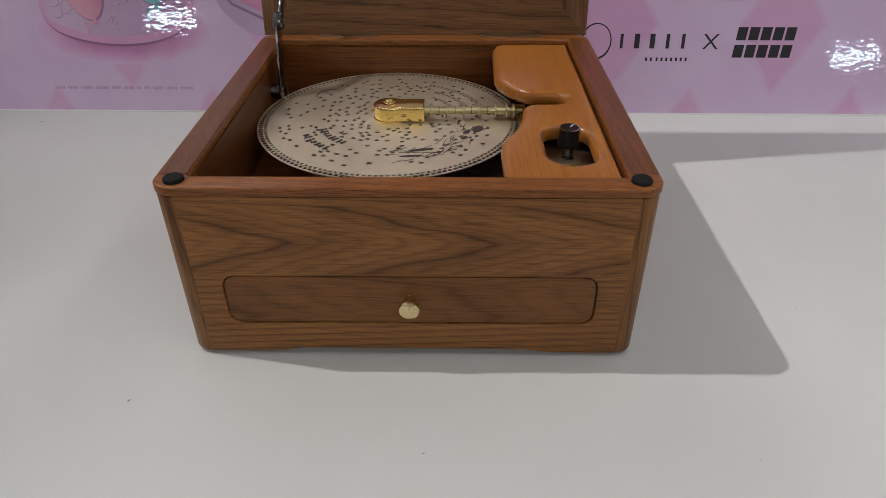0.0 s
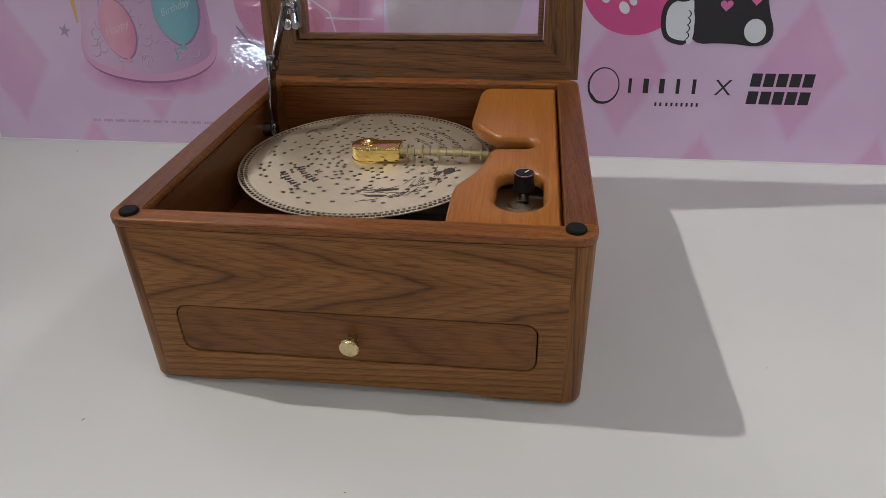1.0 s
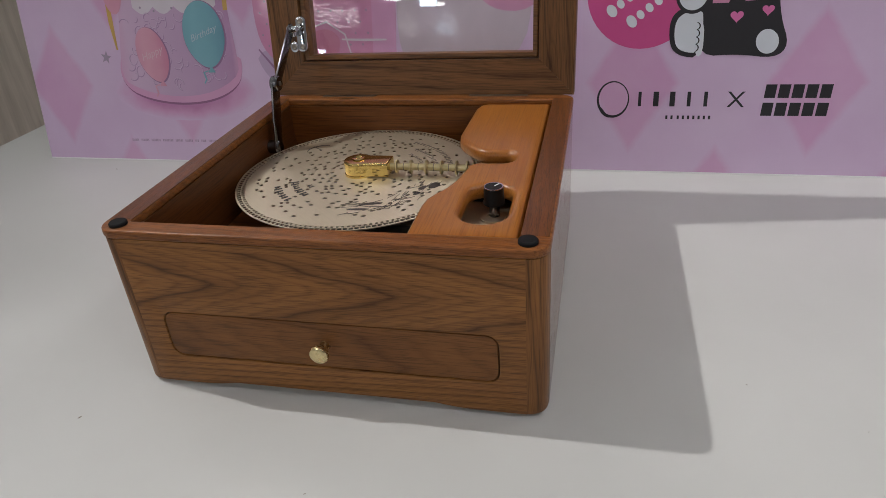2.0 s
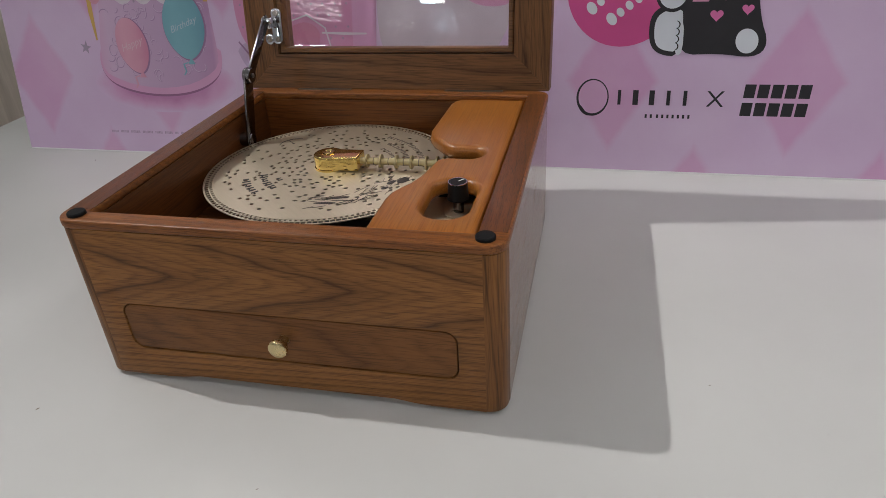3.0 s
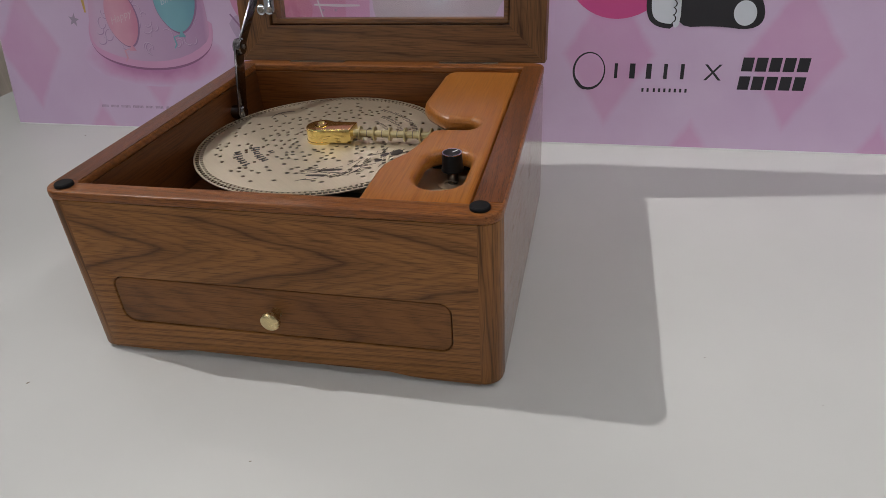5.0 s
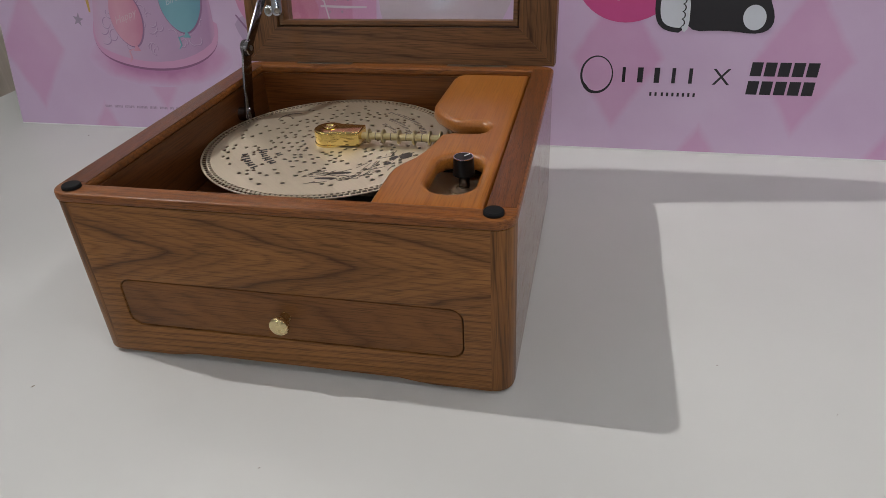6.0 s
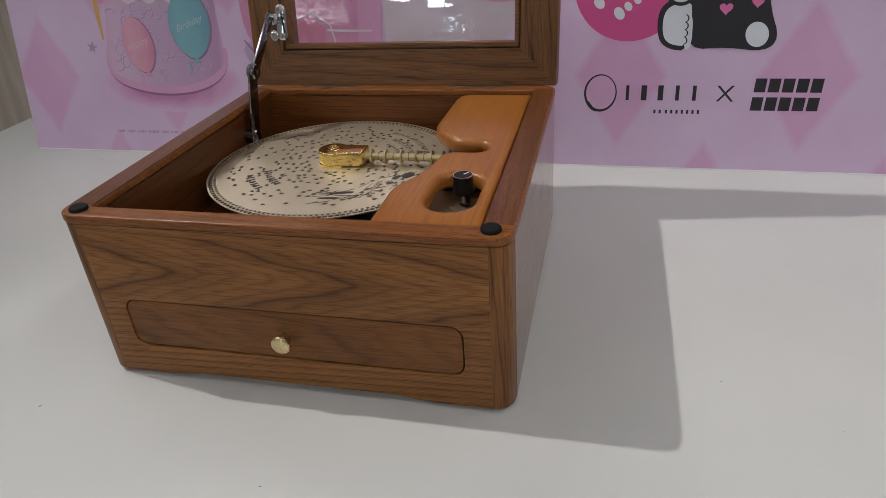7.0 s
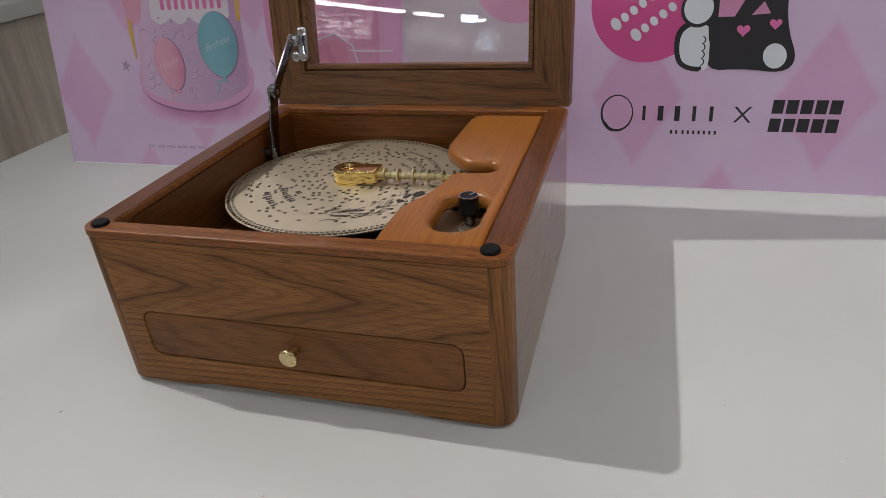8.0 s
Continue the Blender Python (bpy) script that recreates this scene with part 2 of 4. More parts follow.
P_EMBOSS = printed("embossed_swirl_print", (0.37, 0.235, 0.39))
P_SHINE = printed("pale_swirl_print", (0.56, 0.42, 0.57))
P_LIP = printed("lip_print", (0.60, 0.31, 0.50))
P_UNDER = printed("lip_underside_print", (0.27, 0.115, 0.23))
P_SWIRL = printed("swirl_print", (0.29, 0.16, 0.29))
P_ROSE = rounded_print("rose_balloon_print", -0.346, 0.021, (0.64, 0.33, 0.43), (0.53, 0.19, 0.30))
P_TEAL = rounded_print("teal_balloon_print", -0.2765, 0.026, (0.19, 0.40, 0.47), (0.13, 0.30, 0.38))
P_CREAM = printed("cream_print", (0.62, 0.56, 0.62))
P_DRAPE = printed("drape_print", (0.49, 0.41, 0.47), vary=0.14)
P_BLUSH = printed("blush_print", (0.54, 0.25, 0.40), vary=0.16)
P_DOT = printed("dotted_pink_print", (0.56, 0.24, 0.4))
P_GREY = printed("grey_print", (0.33, 0.26, 0.35))
P_FAINT = printed("faint_print", (0.36, 0.26, 0.37))
P_SCRIPT = printed("pale_script_print", (0.40, 0.50, 0.56))
P_ROSE_SCRIPT = printed("rose_script_print", (0.64, 0.42, 0.50))
P_YELLOW = printed("yellow_print", (0.58, 0.36, 0.1))
P_MAGENTA = printed("magenta_print", (0.56, 0.075, 0.25))
P_BLACK = printed("black_print", (0.022, 0.02, 0.024))
P_WHITE = printed("white_print", (0.64, 0.66, 0.72))
P_HEART = printed("heart_print", (0.62, 0.15, 0.36))
P_LILAC = printed("lilac_print", (0.46, 0.34, 0.5))
board_core = plain("white_board_core", (0.8, 0.8, 0.8), 0.6)

n = Nodes("lid_glass")
glass = n.done(Base_Color=(1, 1, 1), Roughness=0.0, IOR=1.5, Transmission_Weight=1.0)
wall_paint = plain("wall_paint", (0.55, 0.53, 0.52), 0.8, 0.05, 8)
ceiling_paint = plain("ceiling_paint", (0.72, 0.72, 0.72), 0.9, 0.04, 8)
floor_tile = plain("floor_tile", (0.42, 0.39, 0.36), 0.35, 0.15, 4)
lamp_white = plain("lamp_white", (0.7, 0.7, 0.7), 0.4)
n = Nodes("light_diffuser")
diffuser = n.done(Base_Color=(0.9, 0.9, 0.9), Emission_Color=(0.985, 0.975, 0.975), Emission_Strength=STRIP)
n = Nodes("far_light_diffuser")
far_diffuser = n.done(Base_Color=(0.9, 0.9, 0.9), Emission_Color=(0.62, 0.84, 1.0), Emission_Strength=PENDANT)


# ---- mesh helpers ----
def thing(name, label, category, m=None, group="", kind=""):
    ob = new(name)
    ob.empty_display_size = 0.05
    if m is not None:
        ob.matrix_world = m
    return tagged(ob, label, category, group, kind)


def part(name, bm, material, parent=None, label="", m=None):
    """Links a bmesh as one mesh object, under a thing or a part."""
    if m is not None:
        bm.transform(m)
    for f in bm.faces:
        f.smooth = True
    for e in bm.edges:
        e.smooth = len(e.link_faces) == 2 and e.calc_face_angle(0) < radians(38)
    data = bpy.data.meshes.new(name)
    bm.to_mesh(data)
    bm.free()
    data.materials.append(material)
    ob = new(name, data)
    ob.parent = parent
    return tagged(ob, label) if label else ob


def box(x0, x1, y0, y1, z0, z1, bevel=0.0, seg=2):
    bm = bmesh.new()
    bmesh.ops.create_cube(bm, size=1, matrix=Matrix.LocRotScale(((x0 + x1) / 2, (y0 + y1) / 2, (z0 + z1) / 2), None, (x1 - x0, y1 - y0, z1 - z0)))
    if bevel:
        bmesh.ops.bevel(bm, geom=bm.edges[:], offset=bevel, segments=seg, affect="EDGES", profile=0.5)
    return bm


def slab(loops, depth, bevel=0.0, seg=2):
    """A flat piece from outlines (the later ones are holes), z from 0 to depth, its edges rounded."""
    cu = bpy.data.curves.new("outline", "CURVE")
    cu.dimensions, cu.fill_mode = "2D", "BOTH"
    cu.extrude, cu.bevel_depth, cu.bevel_resolution, cu.offset = depth / 2 - bevel, bevel, seg, -bevel
    for loop in loops:
        s = cu.splines.new("POLY")
        s.points.add(len(loop) - 1)
        for p, (u, v) in zip(s.points, loop):
            p.co = (u, v, 0, 1)
        s.use_cyclic_u = True
    ob = bpy.data.objects.new("outline", cu)
    me = bpy.data.meshes.new_from_object(ob)
    bm = bmesh.new()
    bm.from_mesh(me)
    bpy.data.objects.remove(ob), bpy.data.curves.remove(cu), bpy.data.meshes.remove(me)
    bmesh.ops.remove_doubles(bm, verts=bm.verts[:], dist=1e-7)
    bmesh.ops.recalc_face_normals(bm, faces=bm.faces[:])
    bmesh.ops.translate(bm, verts=bm.verts[:], vec=(0, 0, depth / 2))
    return bm


def lathe(profile, seg=32):
    """Turns a profile of (radius, height) round z."""
    bm = bmesh.new()
    rows = []
    for r, h in profile:
        if r < 1e-6:
            rows.append([bm.verts.new((0, 0, h))])
        else:
            rows.append([bm.verts.new((r * math.cos(2 * math.pi * k / seg), r * math.sin(2 * math.pi * k / seg), h)) for k in range(seg)])
    for a, b in zip(rows, rows[1:]):
        for k in range(seg):
            q = [a[k % len(a)], a[(k + 1) % len(a)], b[(k + 1) % len(b)], b[k % len(b)]]
            q = list(dict.fromkeys(q))
            if len(q) > 2:
                bm.faces.new(q)
    bmesh.ops.recalc_face_normals(bm, faces=bm.faces[:])
    return bm


def oval(cx, cy, rx, ry, seg=32, turn=0.0, a0=0.0, a1=360.0):
    c, s = math.cos(radians(turn)), math.sin(radians(turn))
    full = a1 - a0 >= 360
    out = []
    for k in range(seg + (0 if full else 1)):
        a = radians(a0 + (a1 - a0) * k / seg)
        u, v = rx * math.cos(a), ry * math.sin(a)
        out.append((cx + u * c - v * s, cy + u * s + v * c))
    return out


def round_rect(x0, x1, y0, y1, r, seg=6):
    out = []
    for cx, cy, a in ((x1 - r, y0 + r, -90), (x1 - r, y1 - r, 0), (x0 + r, y1 - r, 90), (x0 + r, y0 + r, 180)):
        out += oval(cx, cy, r, r, seg, 0, a, a + 90)
    return out


def soften(loop, times=2):
    """Cuts the corners of an outline round."""
    for _ in range(times):
        out = []
        for (ax, ay), (bx, by) in zip(loop, loop[1:] + loop[:1]):
            out += [(0.75 * ax + 0.25 * bx, 0.75 * ay + 0.25 * by), (0.25 * ax + 0.75 * bx, 0.25 * ay + 0.75 * by)]
        loop = out
    return loop


def ribbon(points, width):
    """The outline of a stroke along points, tapering at both ends."""
    left, right = [], []
    m = len(points)
    for k, (u, v) in enumerate(points):
        (au, av), (bu, bv) = points[max(0, k - 1)], points[min(m - 1, k + 1)]
        d = math.hypot(bu - au, bv - av) or 1
        w = width * (0.35 + 0.65 * math.sin(math.pi * (k + 0.5) / m)) / 2
        left.append((u - (bv - av) / d * w, v + (bu - au) / d * w))
        right.append((u + (bv - av) / d * w, v - (bu - au) / d * w))
    return left + right[::-1]


UPRIGHT = pose(0, 0, 0, 90, 0, 0)     # lays the flat outlines upright, facing -y


def rod(a, b, r, seg=16, end=0.0):
    a, b = Vector(a), Vector(b)
    h = (b - a).length
    e = end or r * 0.15
    bm = lathe([(0, 0), (r - e, 0), (r, e), (r, h - e), (r - e, h), (0, h)], seg)
    bm.transform(Matrix.Translation(a) @ (b - a).to_track_quat("Z", "Y").to_matrix().to_4x4())
    return bm


# ---- the hall ----
def shell(name, x0, x1, y0, y1, z0, z1, material, label, category):
    return tagged(part(name, box(x0, x1, y0, y1, z0, z1), material), label, category, kind="structure")


shell("floor", -9, 9, -19, 4, -1.0, -0.9, floor_tile, "grey-brown polished shop floor", "floor")
shell("ceiling", -9, 9, -19, 4, 3.5, 3.6, ceiling_paint, "plain white painted shop ceiling", "ceiling")
shell("wall_north", -9, 9, 4, 4.1, -0.9, 3.5, wall_paint, "plain grey painted wall", "wall")
shell("wall_south", -9, 9, -19.1, -19, -0.9, 3.5, wall_paint, "plain grey painted wall", "wall")
shell("wall_west", -9.1, -9, -19, 4, -0.9, 3.5, wall_paint, "plain grey painted wall", "wall")
shell("wall_east", 9, 9.1, -19, 4, -0.9, 3.5, wall_paint, "plain grey painted wall", "wall")


def ceiling_light(run=0.9, wide=0.08, deep=0.011):
    t = thing("ceiling_light", "long white strip light, added out of view under the ceiling", "ceiling light", group="strip lights under the ceiling")
    part("housing", box(-run, run, -wide, wide, -0.05, 0.0, 0.006), lamp_white, t)
    part("diffuser", box(0.02 - run, run - 0.02, 0.02 - wide, wide - 0.02, -0.051 - deep, -0.051, 0.003), diffuser, t, "glowing white diffuser")
    for u in (-run * 0.8, run * 0.8):
        part("hanger", rod((u, 0, 0.0), (u, 0, 0.96), 0.005, 8), lamp_white, t)
    return t


strip = ceiling_light()
spots = [(cx, cy, 0) for cx in (-5.4, -2.7, 0.0, 2.7, 5.4) for cy in (-3.2, -5.6, -10.5)]
# unseen strips added as fill for the right side, back wall and grey counter
spots += [(1.2, -0.6, 0), (2.1, -0.3, 90), (1.9, 1.3, 90), (-1.0, 2.9, 0), (-4.4, 2.0, 90)]
for k, (cx, cy, turn) in enumerate(spots):
    if k == 0:
        strip.matrix_world = pose(cx, cy, 2.6, 0, 0, turn)
    else:
        copy_thing(strip, pose(cx, cy, 2.6, 0, 0, turn))
for cx, cy, run in ((-6.17, -13.06, 1.40), (-4.83, -14.6, 0.36), (-3.96, -15.65, 0.24)):
    ceiling_light(run, 0.14, 0.045).matrix_world = pose(cx, cy, 2.53, 0, 0, -50)


def spotlight(at, target):
    m = look(at, target)
    t = thing("spotlight", "white cylindrical track spotlight hanging from the ceiling", "spotlight", m, group="track spotlights")
    part("can", lathe([(0.075, -0.01), (0.084, -0.01), (0.084, 0.17), (0.03, 0.20), (0, 0.20), (0, 0.19), (0.026, 0.19), (0.075, 0.16), (0.075, -0.01)], 24), lamp_white, t)
    bm = rod((at.x, at.y, at.z + 0.12), (at.x, at.y, 3.5), 0.008)
    bm.transform(m.inverted())
    part("stem", bm, lamp_white, t)


spotlight(SPOT_AT, SPOT_AIM)
spotlight(SPOT2_AT, (0.0, -0.1, 0.0))


def pendant(x, y, z, turn, w=0.36, h=0.13):
    t = thing("pendant_light", "bright white panel light hanging far down the hall", "pendant light", pose(x, y, z, 0, 0, turn), group="far hanging lights")
    part("housing", box(-w, w, -0.03, 0.0, -h, h, 0.004), lamp_white, t)
    part("diffuser", box(0.02 - w, w - 0.02, 0.001, 0.012, 0.02 - h, h - 0.02, 0.003), far_diffuser, t, "glowing white panel")
    for u in (-w * 0.8, w * 0.8):
        part("hanger", rod((u, -0.015, h), (u, -0.015, 3.5 - z), 0.006, 8), lamp_white, t)


pendant(-5.42, -11.5, 1.06, -24, 0.40, 0.08)
pendant(-3.2, -12.1, 1.98, -15, 0.17, 0.085)
pendant(6.5, -11.0, 0.40, 28, 0.36, 0.07)

# ---- counters ----
counter = thing("display_counter", "white laminate shop display counter with a smooth top", "counter", pose(0, 0, -0.9))
part("counter_top", box(-0.632, 1.7, -0.42, 0.66, 0.86, 0.90, 0.0025), laminate, counter)
part("counter_body", box(-0.60, 1.67, -0.38, 0.63, 0.0, 0.86, 0.002), laminate, counter)

other = thing("back_counter", "grey-brown wood-grain counter with a thick white top", "counter", pose(-2.22, 1.6, -0.9))
part("counter_front", box(-0.6, 0.0, -1.6, 2.2, 0.0, 0.845), grey_wood, other, "grey-brown wood-grain laminate front")
part("counter_top", box(-0.62, 0.02, -1.62, 2.22, 0.846, 0.905, 0.002), laminate, other)

# ---- the display board ----
BASE_TURN = math.degrees(math.atan(-0.0179))
board = thing("display_board", "pink printed display board leaning on the counter", "display board", pose(0, 0.3727, 0.0002) @ pose(0, 0, 0, 0, 0, BASE_TURN) @ pose(0, 0, 0, -10, 0, 0))
bm = box(-0.517, 0.62, -0.0001, 0.0060, 0.0, 0.34)
for v in bm.verts:
    if v.co.z < 0.01:
        v.co.z = v.co.y * math.tan(radians(10))      # the foot is cut to stand flat
part("board", bm, board_core, board, "white foam core with a thin bright edge")
sheet = part("printed_sheet", box(-0.5168, 0.6198, -0.0002, 0.0005, 0.0014, 0.3398), pink_print, board, "glossy pale pink sheet with soft rose lozenges")

LAYER = 0.00012


def stamp(name, loops, material, level, label=""):
    """A printed shape on the sheet; level: how many layers of ink lie below it."""
    bm = slab(loops if isinstance(loops[0], list) else [loops], LAYER, 0)
    return part(name, bm, material, sheet, label, Matrix.Translation((0, -0.0002 - LAYER * 1.02 * (level - 1) - 0.00001, 0)) @ UPRIGHT)


# a printed cake tower with balloons
stamp("printed_shade", oval(-0.312, 0.082, 0.092, 0.033, 40), P_SHADE, 1, "soft rose shade")
stamp("printed_lip_edge", soften([(-0.386, 0.13), (-0.394, 0.103), (-0.385, 0.0835), (-0.360, 0.0720), (-0.322, 0.0665), (-0.282, 0.0690), (-0.252, 0.0795), (-0.234, 0.097), (-0.235, 0.13)]), P_UNDER, 2, "dark underside of the lip")
stamp("printed_lip", soften([(-0.386, 0.13), (-0.394, 0.105), (-0.386, 0.0855), (-0.360, 0.0745), (-0.322, 0.0690), (-0.282, 0.0715), (-0.251, 0.0820), (-0.2335, 0.099), (-0.235, 0.13)]), P_LIP, 2.5, "pale rose lip of the printed cake")
stamp("printed_cake", soften([(-0.374, 0.26), (-0.381, 0.17), (-0.3905, 0.112), (-0.388, 0.095), (-0.375, 0.0880), (-0.352, 0.0805), (-0.320, 0.0765), (-0.286, 0.0790), (-0.258, 0.0885), (-0.239, 0.102), (-0.2385, 0.12), (-0.244, 0.17), (-0.248, 0.26)], 1), P_CAKE, 3, "mauve printed cake")
random.seed(4)
for k in range(72):
    u, v = random.uniform(-0.377, -0.25), random.uniform(0.085, 0.165)
    if v < 0.078 + abs(u + 0.315) * 0.35:
        continue
    a0, r = random.uniform(0, 360), random.uniform(0.003, 0.0065)
    sweep = random.uniform(150, 280)
    stamp("printed_swirl", ribbon(oval(u, v, r, r * 0.8, 10, a0, 0, sweep), 0.0012), P_EMBOSS, 4)
    stamp("printed_swirl_shine", ribbon(oval(u - 0.0006, v + 0.0009, r, r * 0.8, 10, a0, 0, sweep), 0.0007), P_SHINE, 4.5)
drips = []
for k in range(0, 25):
    u = -0.362 + 0.105 * k / 24
    drips.append((u, 0.176 - 0.008 * abs(math.sin(math.pi * (k / 24) * 4.0))))
stamp("printed_icing", drips + [(-0.257, 0.26), (-0.362, 0.26)], P_CREAM, 4, "cream scalloped icing")
for k in range(9):
    stamp("printed_bar", round_rect(-0.347 + 0.0095 * k, -0.342 + 0.0095 * k, 0.184, 0.198 if k % 3 else 0.203, 0.002), P_HEART, 5)
for cx, cy in ((-0.352, 0.1755), (-0.335, 0.1715), (-0.312, 0.174), (-0.292, 0.172), (-0.272, 0.1745)):
    stamp("printed_dot", oval(cx, cy, 0.0013, 0.0013, 10), P_GREY, 5)


def lettering(word, cx, cy, size, turn, material, level):
    cu = bpy.data.curves.new("lettering", "FONT")
    cu.body, cu.size, cu.align_x, cu.align_y, cu.extrude, cu.shear, cu.resolution_u = word, size, "CENTER", "CENTER", LAYER / 2, 0.35, 3
    ob = bpy.data.objects.new("lettering", cu)
    me = bpy.data.meshes.new_from_object(ob)
    bm = bmesh.new()
    bm.from_mesh(me)
    bpy.data.objects.remove(ob), bpy.data.curves.remove(cu), bpy.data.meshes.remove(me)
    bm.transform(pose(cx, cy, LAYER / 2, 0, 0, turn))
    part("printed_word", bm, material, sheet, "the word " + word + " in pale script", Matrix.Translation((0, -0.0002 - LAYER * 1.02 * (level - 1) - 0.00001, 0)) @ UPRIGHT)


def balloon(cx, cy, rx, ry, turn, material, word, size, script):
    loop = []
    for k in range(36):
        a = 2 * math.pi * k / 36
        s = 1 - 0.16 * max(0, -math.sin(a)) ** 2
        u, v = rx * math.cos(a) * s, ry * math.sin(a)
        c, d = math.cos(radians(turn)), math.sin(radians(turn))
        loop.append((cx + u * c - v * d, cy + u * d + v * c))
    stamp("printed_balloon_edge", [(cx + (u - cx) * 1.05 + 0.0009, cy + (v - cy) * 1.03 - 0.0006) for u, v in loop], P_SWIRL, 5)
    stamp("printed_balloon", loop, material, 6)
    c, d = math.cos(radians(turn)), math.sin(radians(turn))
    kx, ky = cx + ry * d * 1.04, cy - ry * c * 1.04
    stamp("printed_knot", [(kx - 0.004, ky - 0.004), (kx + 0.005, ky - 0.004), (kx, ky + 0.004)], material, 7)
    stamp("printed_string", ribbon([(kx - 0.004, ky - 0.002), (kx - 0.010, ky - 0.004), (kx - 0.008, ky - 0.012), (kx - 0.011, ky - 0.016)], 0.0022), material, 6)
    lettering(word, cx - 0.001, cy + 0.001, size, 20, script, 7)


balloon(-0.346, 0.124, 0.0195, 0.031, 14, P_ROSE, "Happy", 0.0115, P_ROSE_SCRIPT)
balloon(-0.2765, 0.145, 0.0255, 0.036, 6, P_TEAL, "Birthday", 0.0105, P_SCRIPT)
stamp("printed_balloon", oval(-0.386, 0.205, 0.014, 0.036, 28), P_ROSE, 5)
stamp("printed_stick", [(-0.3965, 0.16), (-0.3925, 0.13), (-0.3905, 0.13), (-0.3915, 0.22), (-0.3965, 0.22)], P_YELLOW, 4)
stamp("printed_stick", [(-0.2485, 0.17), (-0.2435, 0.17), (-0.240, 0.24), (-0.2485, 0.24)], P_YELLOW, 4)
stamp("printed_star", [(-0.409 + (0.0072 if k % 2 == 0 else 0.003) * math.sin(k * math.pi / 5 + 0.2), 0.122 + (0.0078 if k % 2 == 0 else 0.0032) * math.cos(k * math.pi / 5 + 0.2)) for k in range(10)], P_GREY, 1)

# a second printed tower, dotted, partly behind the lid
stamp("printed_plate", soften([(-0.218, 0.13), (-0.205, 0.098), (-0.172, 0.076), (-0.10, 0.064), (-0.03, 0.07), (0.0, 0.10), (-0.1, 0.14)]), P_LILAC, 1, "lilac printed plate")
stamp("printed_cake", soften([(-0.206, 0.26), (-0.213, 0.20), (-0.212, 0.145), (-0.198, 0.118), (-0.165, 0.100), (-0.10, 0.092), (-0.055, 0.10), (-0.050, 0.15), (-0.052, 0.26)], 2), P_DOT, 2, "dotted pink printed cake")
stamp("printed_line", ribbon([(-0.211, 0.128), (-0.195, 0.109), (-0.165, 0.095), (-0.13, 0.089), (-0.09, 0.087)], 0.003), P_SWIRL, 3)
for i in range(11):
    for j in range(12):
        u, v = -0.204 + 0.0135 * i + (0.0067 if j % 2 else 0), 0.120 + 0.0115 * j
        if u < -0.06 and v > 0.112 + max(0, (-0.185 - u)) * 0.9:
            stamp("printed_dot", oval(u + random.uniform(-0.001, 0.001), v, 0.0012, 0.0012, 8), P_GREY, 3)
stamp("printed_blot", soften([(-0.150, 0.120), (-0.152, 0.142), (-0.128, 0.150), (-0.112, 0.138), (-0.118, 0.118)], 2), P_ROSE, 4)
stamp("printed_line", ribbon([(-0.156, 0.122), (-0.156, 0.146), (-0.128, 0.155), (-0.108, 0.142), (-0.103, 0.124), (-0.096, 0.116)], 0.0018), P_CREAM, 5)
stamp("printed_line", ribbon([(-0.112, 0.137), (-0.085, 0.136), (-0.062, 0.136)], 0.0026), P_CREAM, 5)
stamp("printed_band", [(-0.078, 0.10), (-0.052, 0.10), (-0.050, 0.26), (-0.075, 0.26)], P_LIP, 4)
stamp("printed_drape", soften([(-0.045, 0.26), (-0.052, 0.13), (-0.03, 0.10), (0.05, 0.10), (0.095, 0.14), (0.08, 0.26)], 2), P_DRAPE, 3, "pale grey-white printed drape")
stamp("printed_blot", soften([(0.016, 0.26), (0.026, 0.19), (0.048, 0.162), (0.09, 0.160), (0.108, 0.19), (0.11, 0.26)], 2), P_BLUSH, 4)

# printed marks on the other side of the box
stamp("printed_bubble", oval(0.1955, 0.176, 0.0525, 0.0535, 48), P_MAGENTA, 1, "magenta printed bubble")
for row, (u0, v0) in enumerate(((0.167, 0.158), (0.186, 0.148))):
    for k in range(5):
        u, v = u0 + 0.0098 * k * 0.80, v0 + 0.0098 * k * 0.62
        stamp("printed_bar", oval(u, v, 0.0062 if k == 0 else 0.0044, 0.0034 if k else 0.0045, 18, 125), P_WHITE, 2)
stamp("printed_outline", soften([(0.221, 0.150), (0.222, 0.125), (0.232, 0.115), (0.252, 0.113), (0.256, 0.165), (0.232, 0.160)], 2), P_BLACK, 2)
stamp("printed_patch", soften([(0.226, 0.148), (0.2265, 0.127), (0.234, 0.119), (0.2515, 0.1175), (0.2535, 0.157), (0.236, 0.156)], 2), P_WHITE, 3)
stamp("printed_shape", soften([(0.2525, 0.143), (0.250, 0.1145), (0.285, 0.1165), (0.318, 0.112), (0.329, 0.124), (0.318, 0.150), (0.314, 0.178), (0.318, 0.23), (0.250, 0.23), (0.246, 0.178)], 2), P_BLACK, 4, "plain black printed shape")
stamp("printed_frill", soften([(0.2465, 0.146), (0.246, 0.121), (0.2485, 0.1135), (0.2535, 0.118), (0.2525, 0.146)], 1), P_WHITE, 5)
for k in range(4):
    stamp("printed_frill_line", ribbon(oval(0.2455, 0.1425 - 0.0066 * k, 0.0034, 0.0034, 8, 0, -80, 80), 0.0012), P_BLACK, 6)
stamp("printed_outline", oval(0.2405, 0.170, 0.0155, 0.0165, 30), P_BLACK, 5)
stamp("printed_patch", oval(0.2405, 0.1705, 0.0128, 0.0138, 30), P_WHITE, 6)
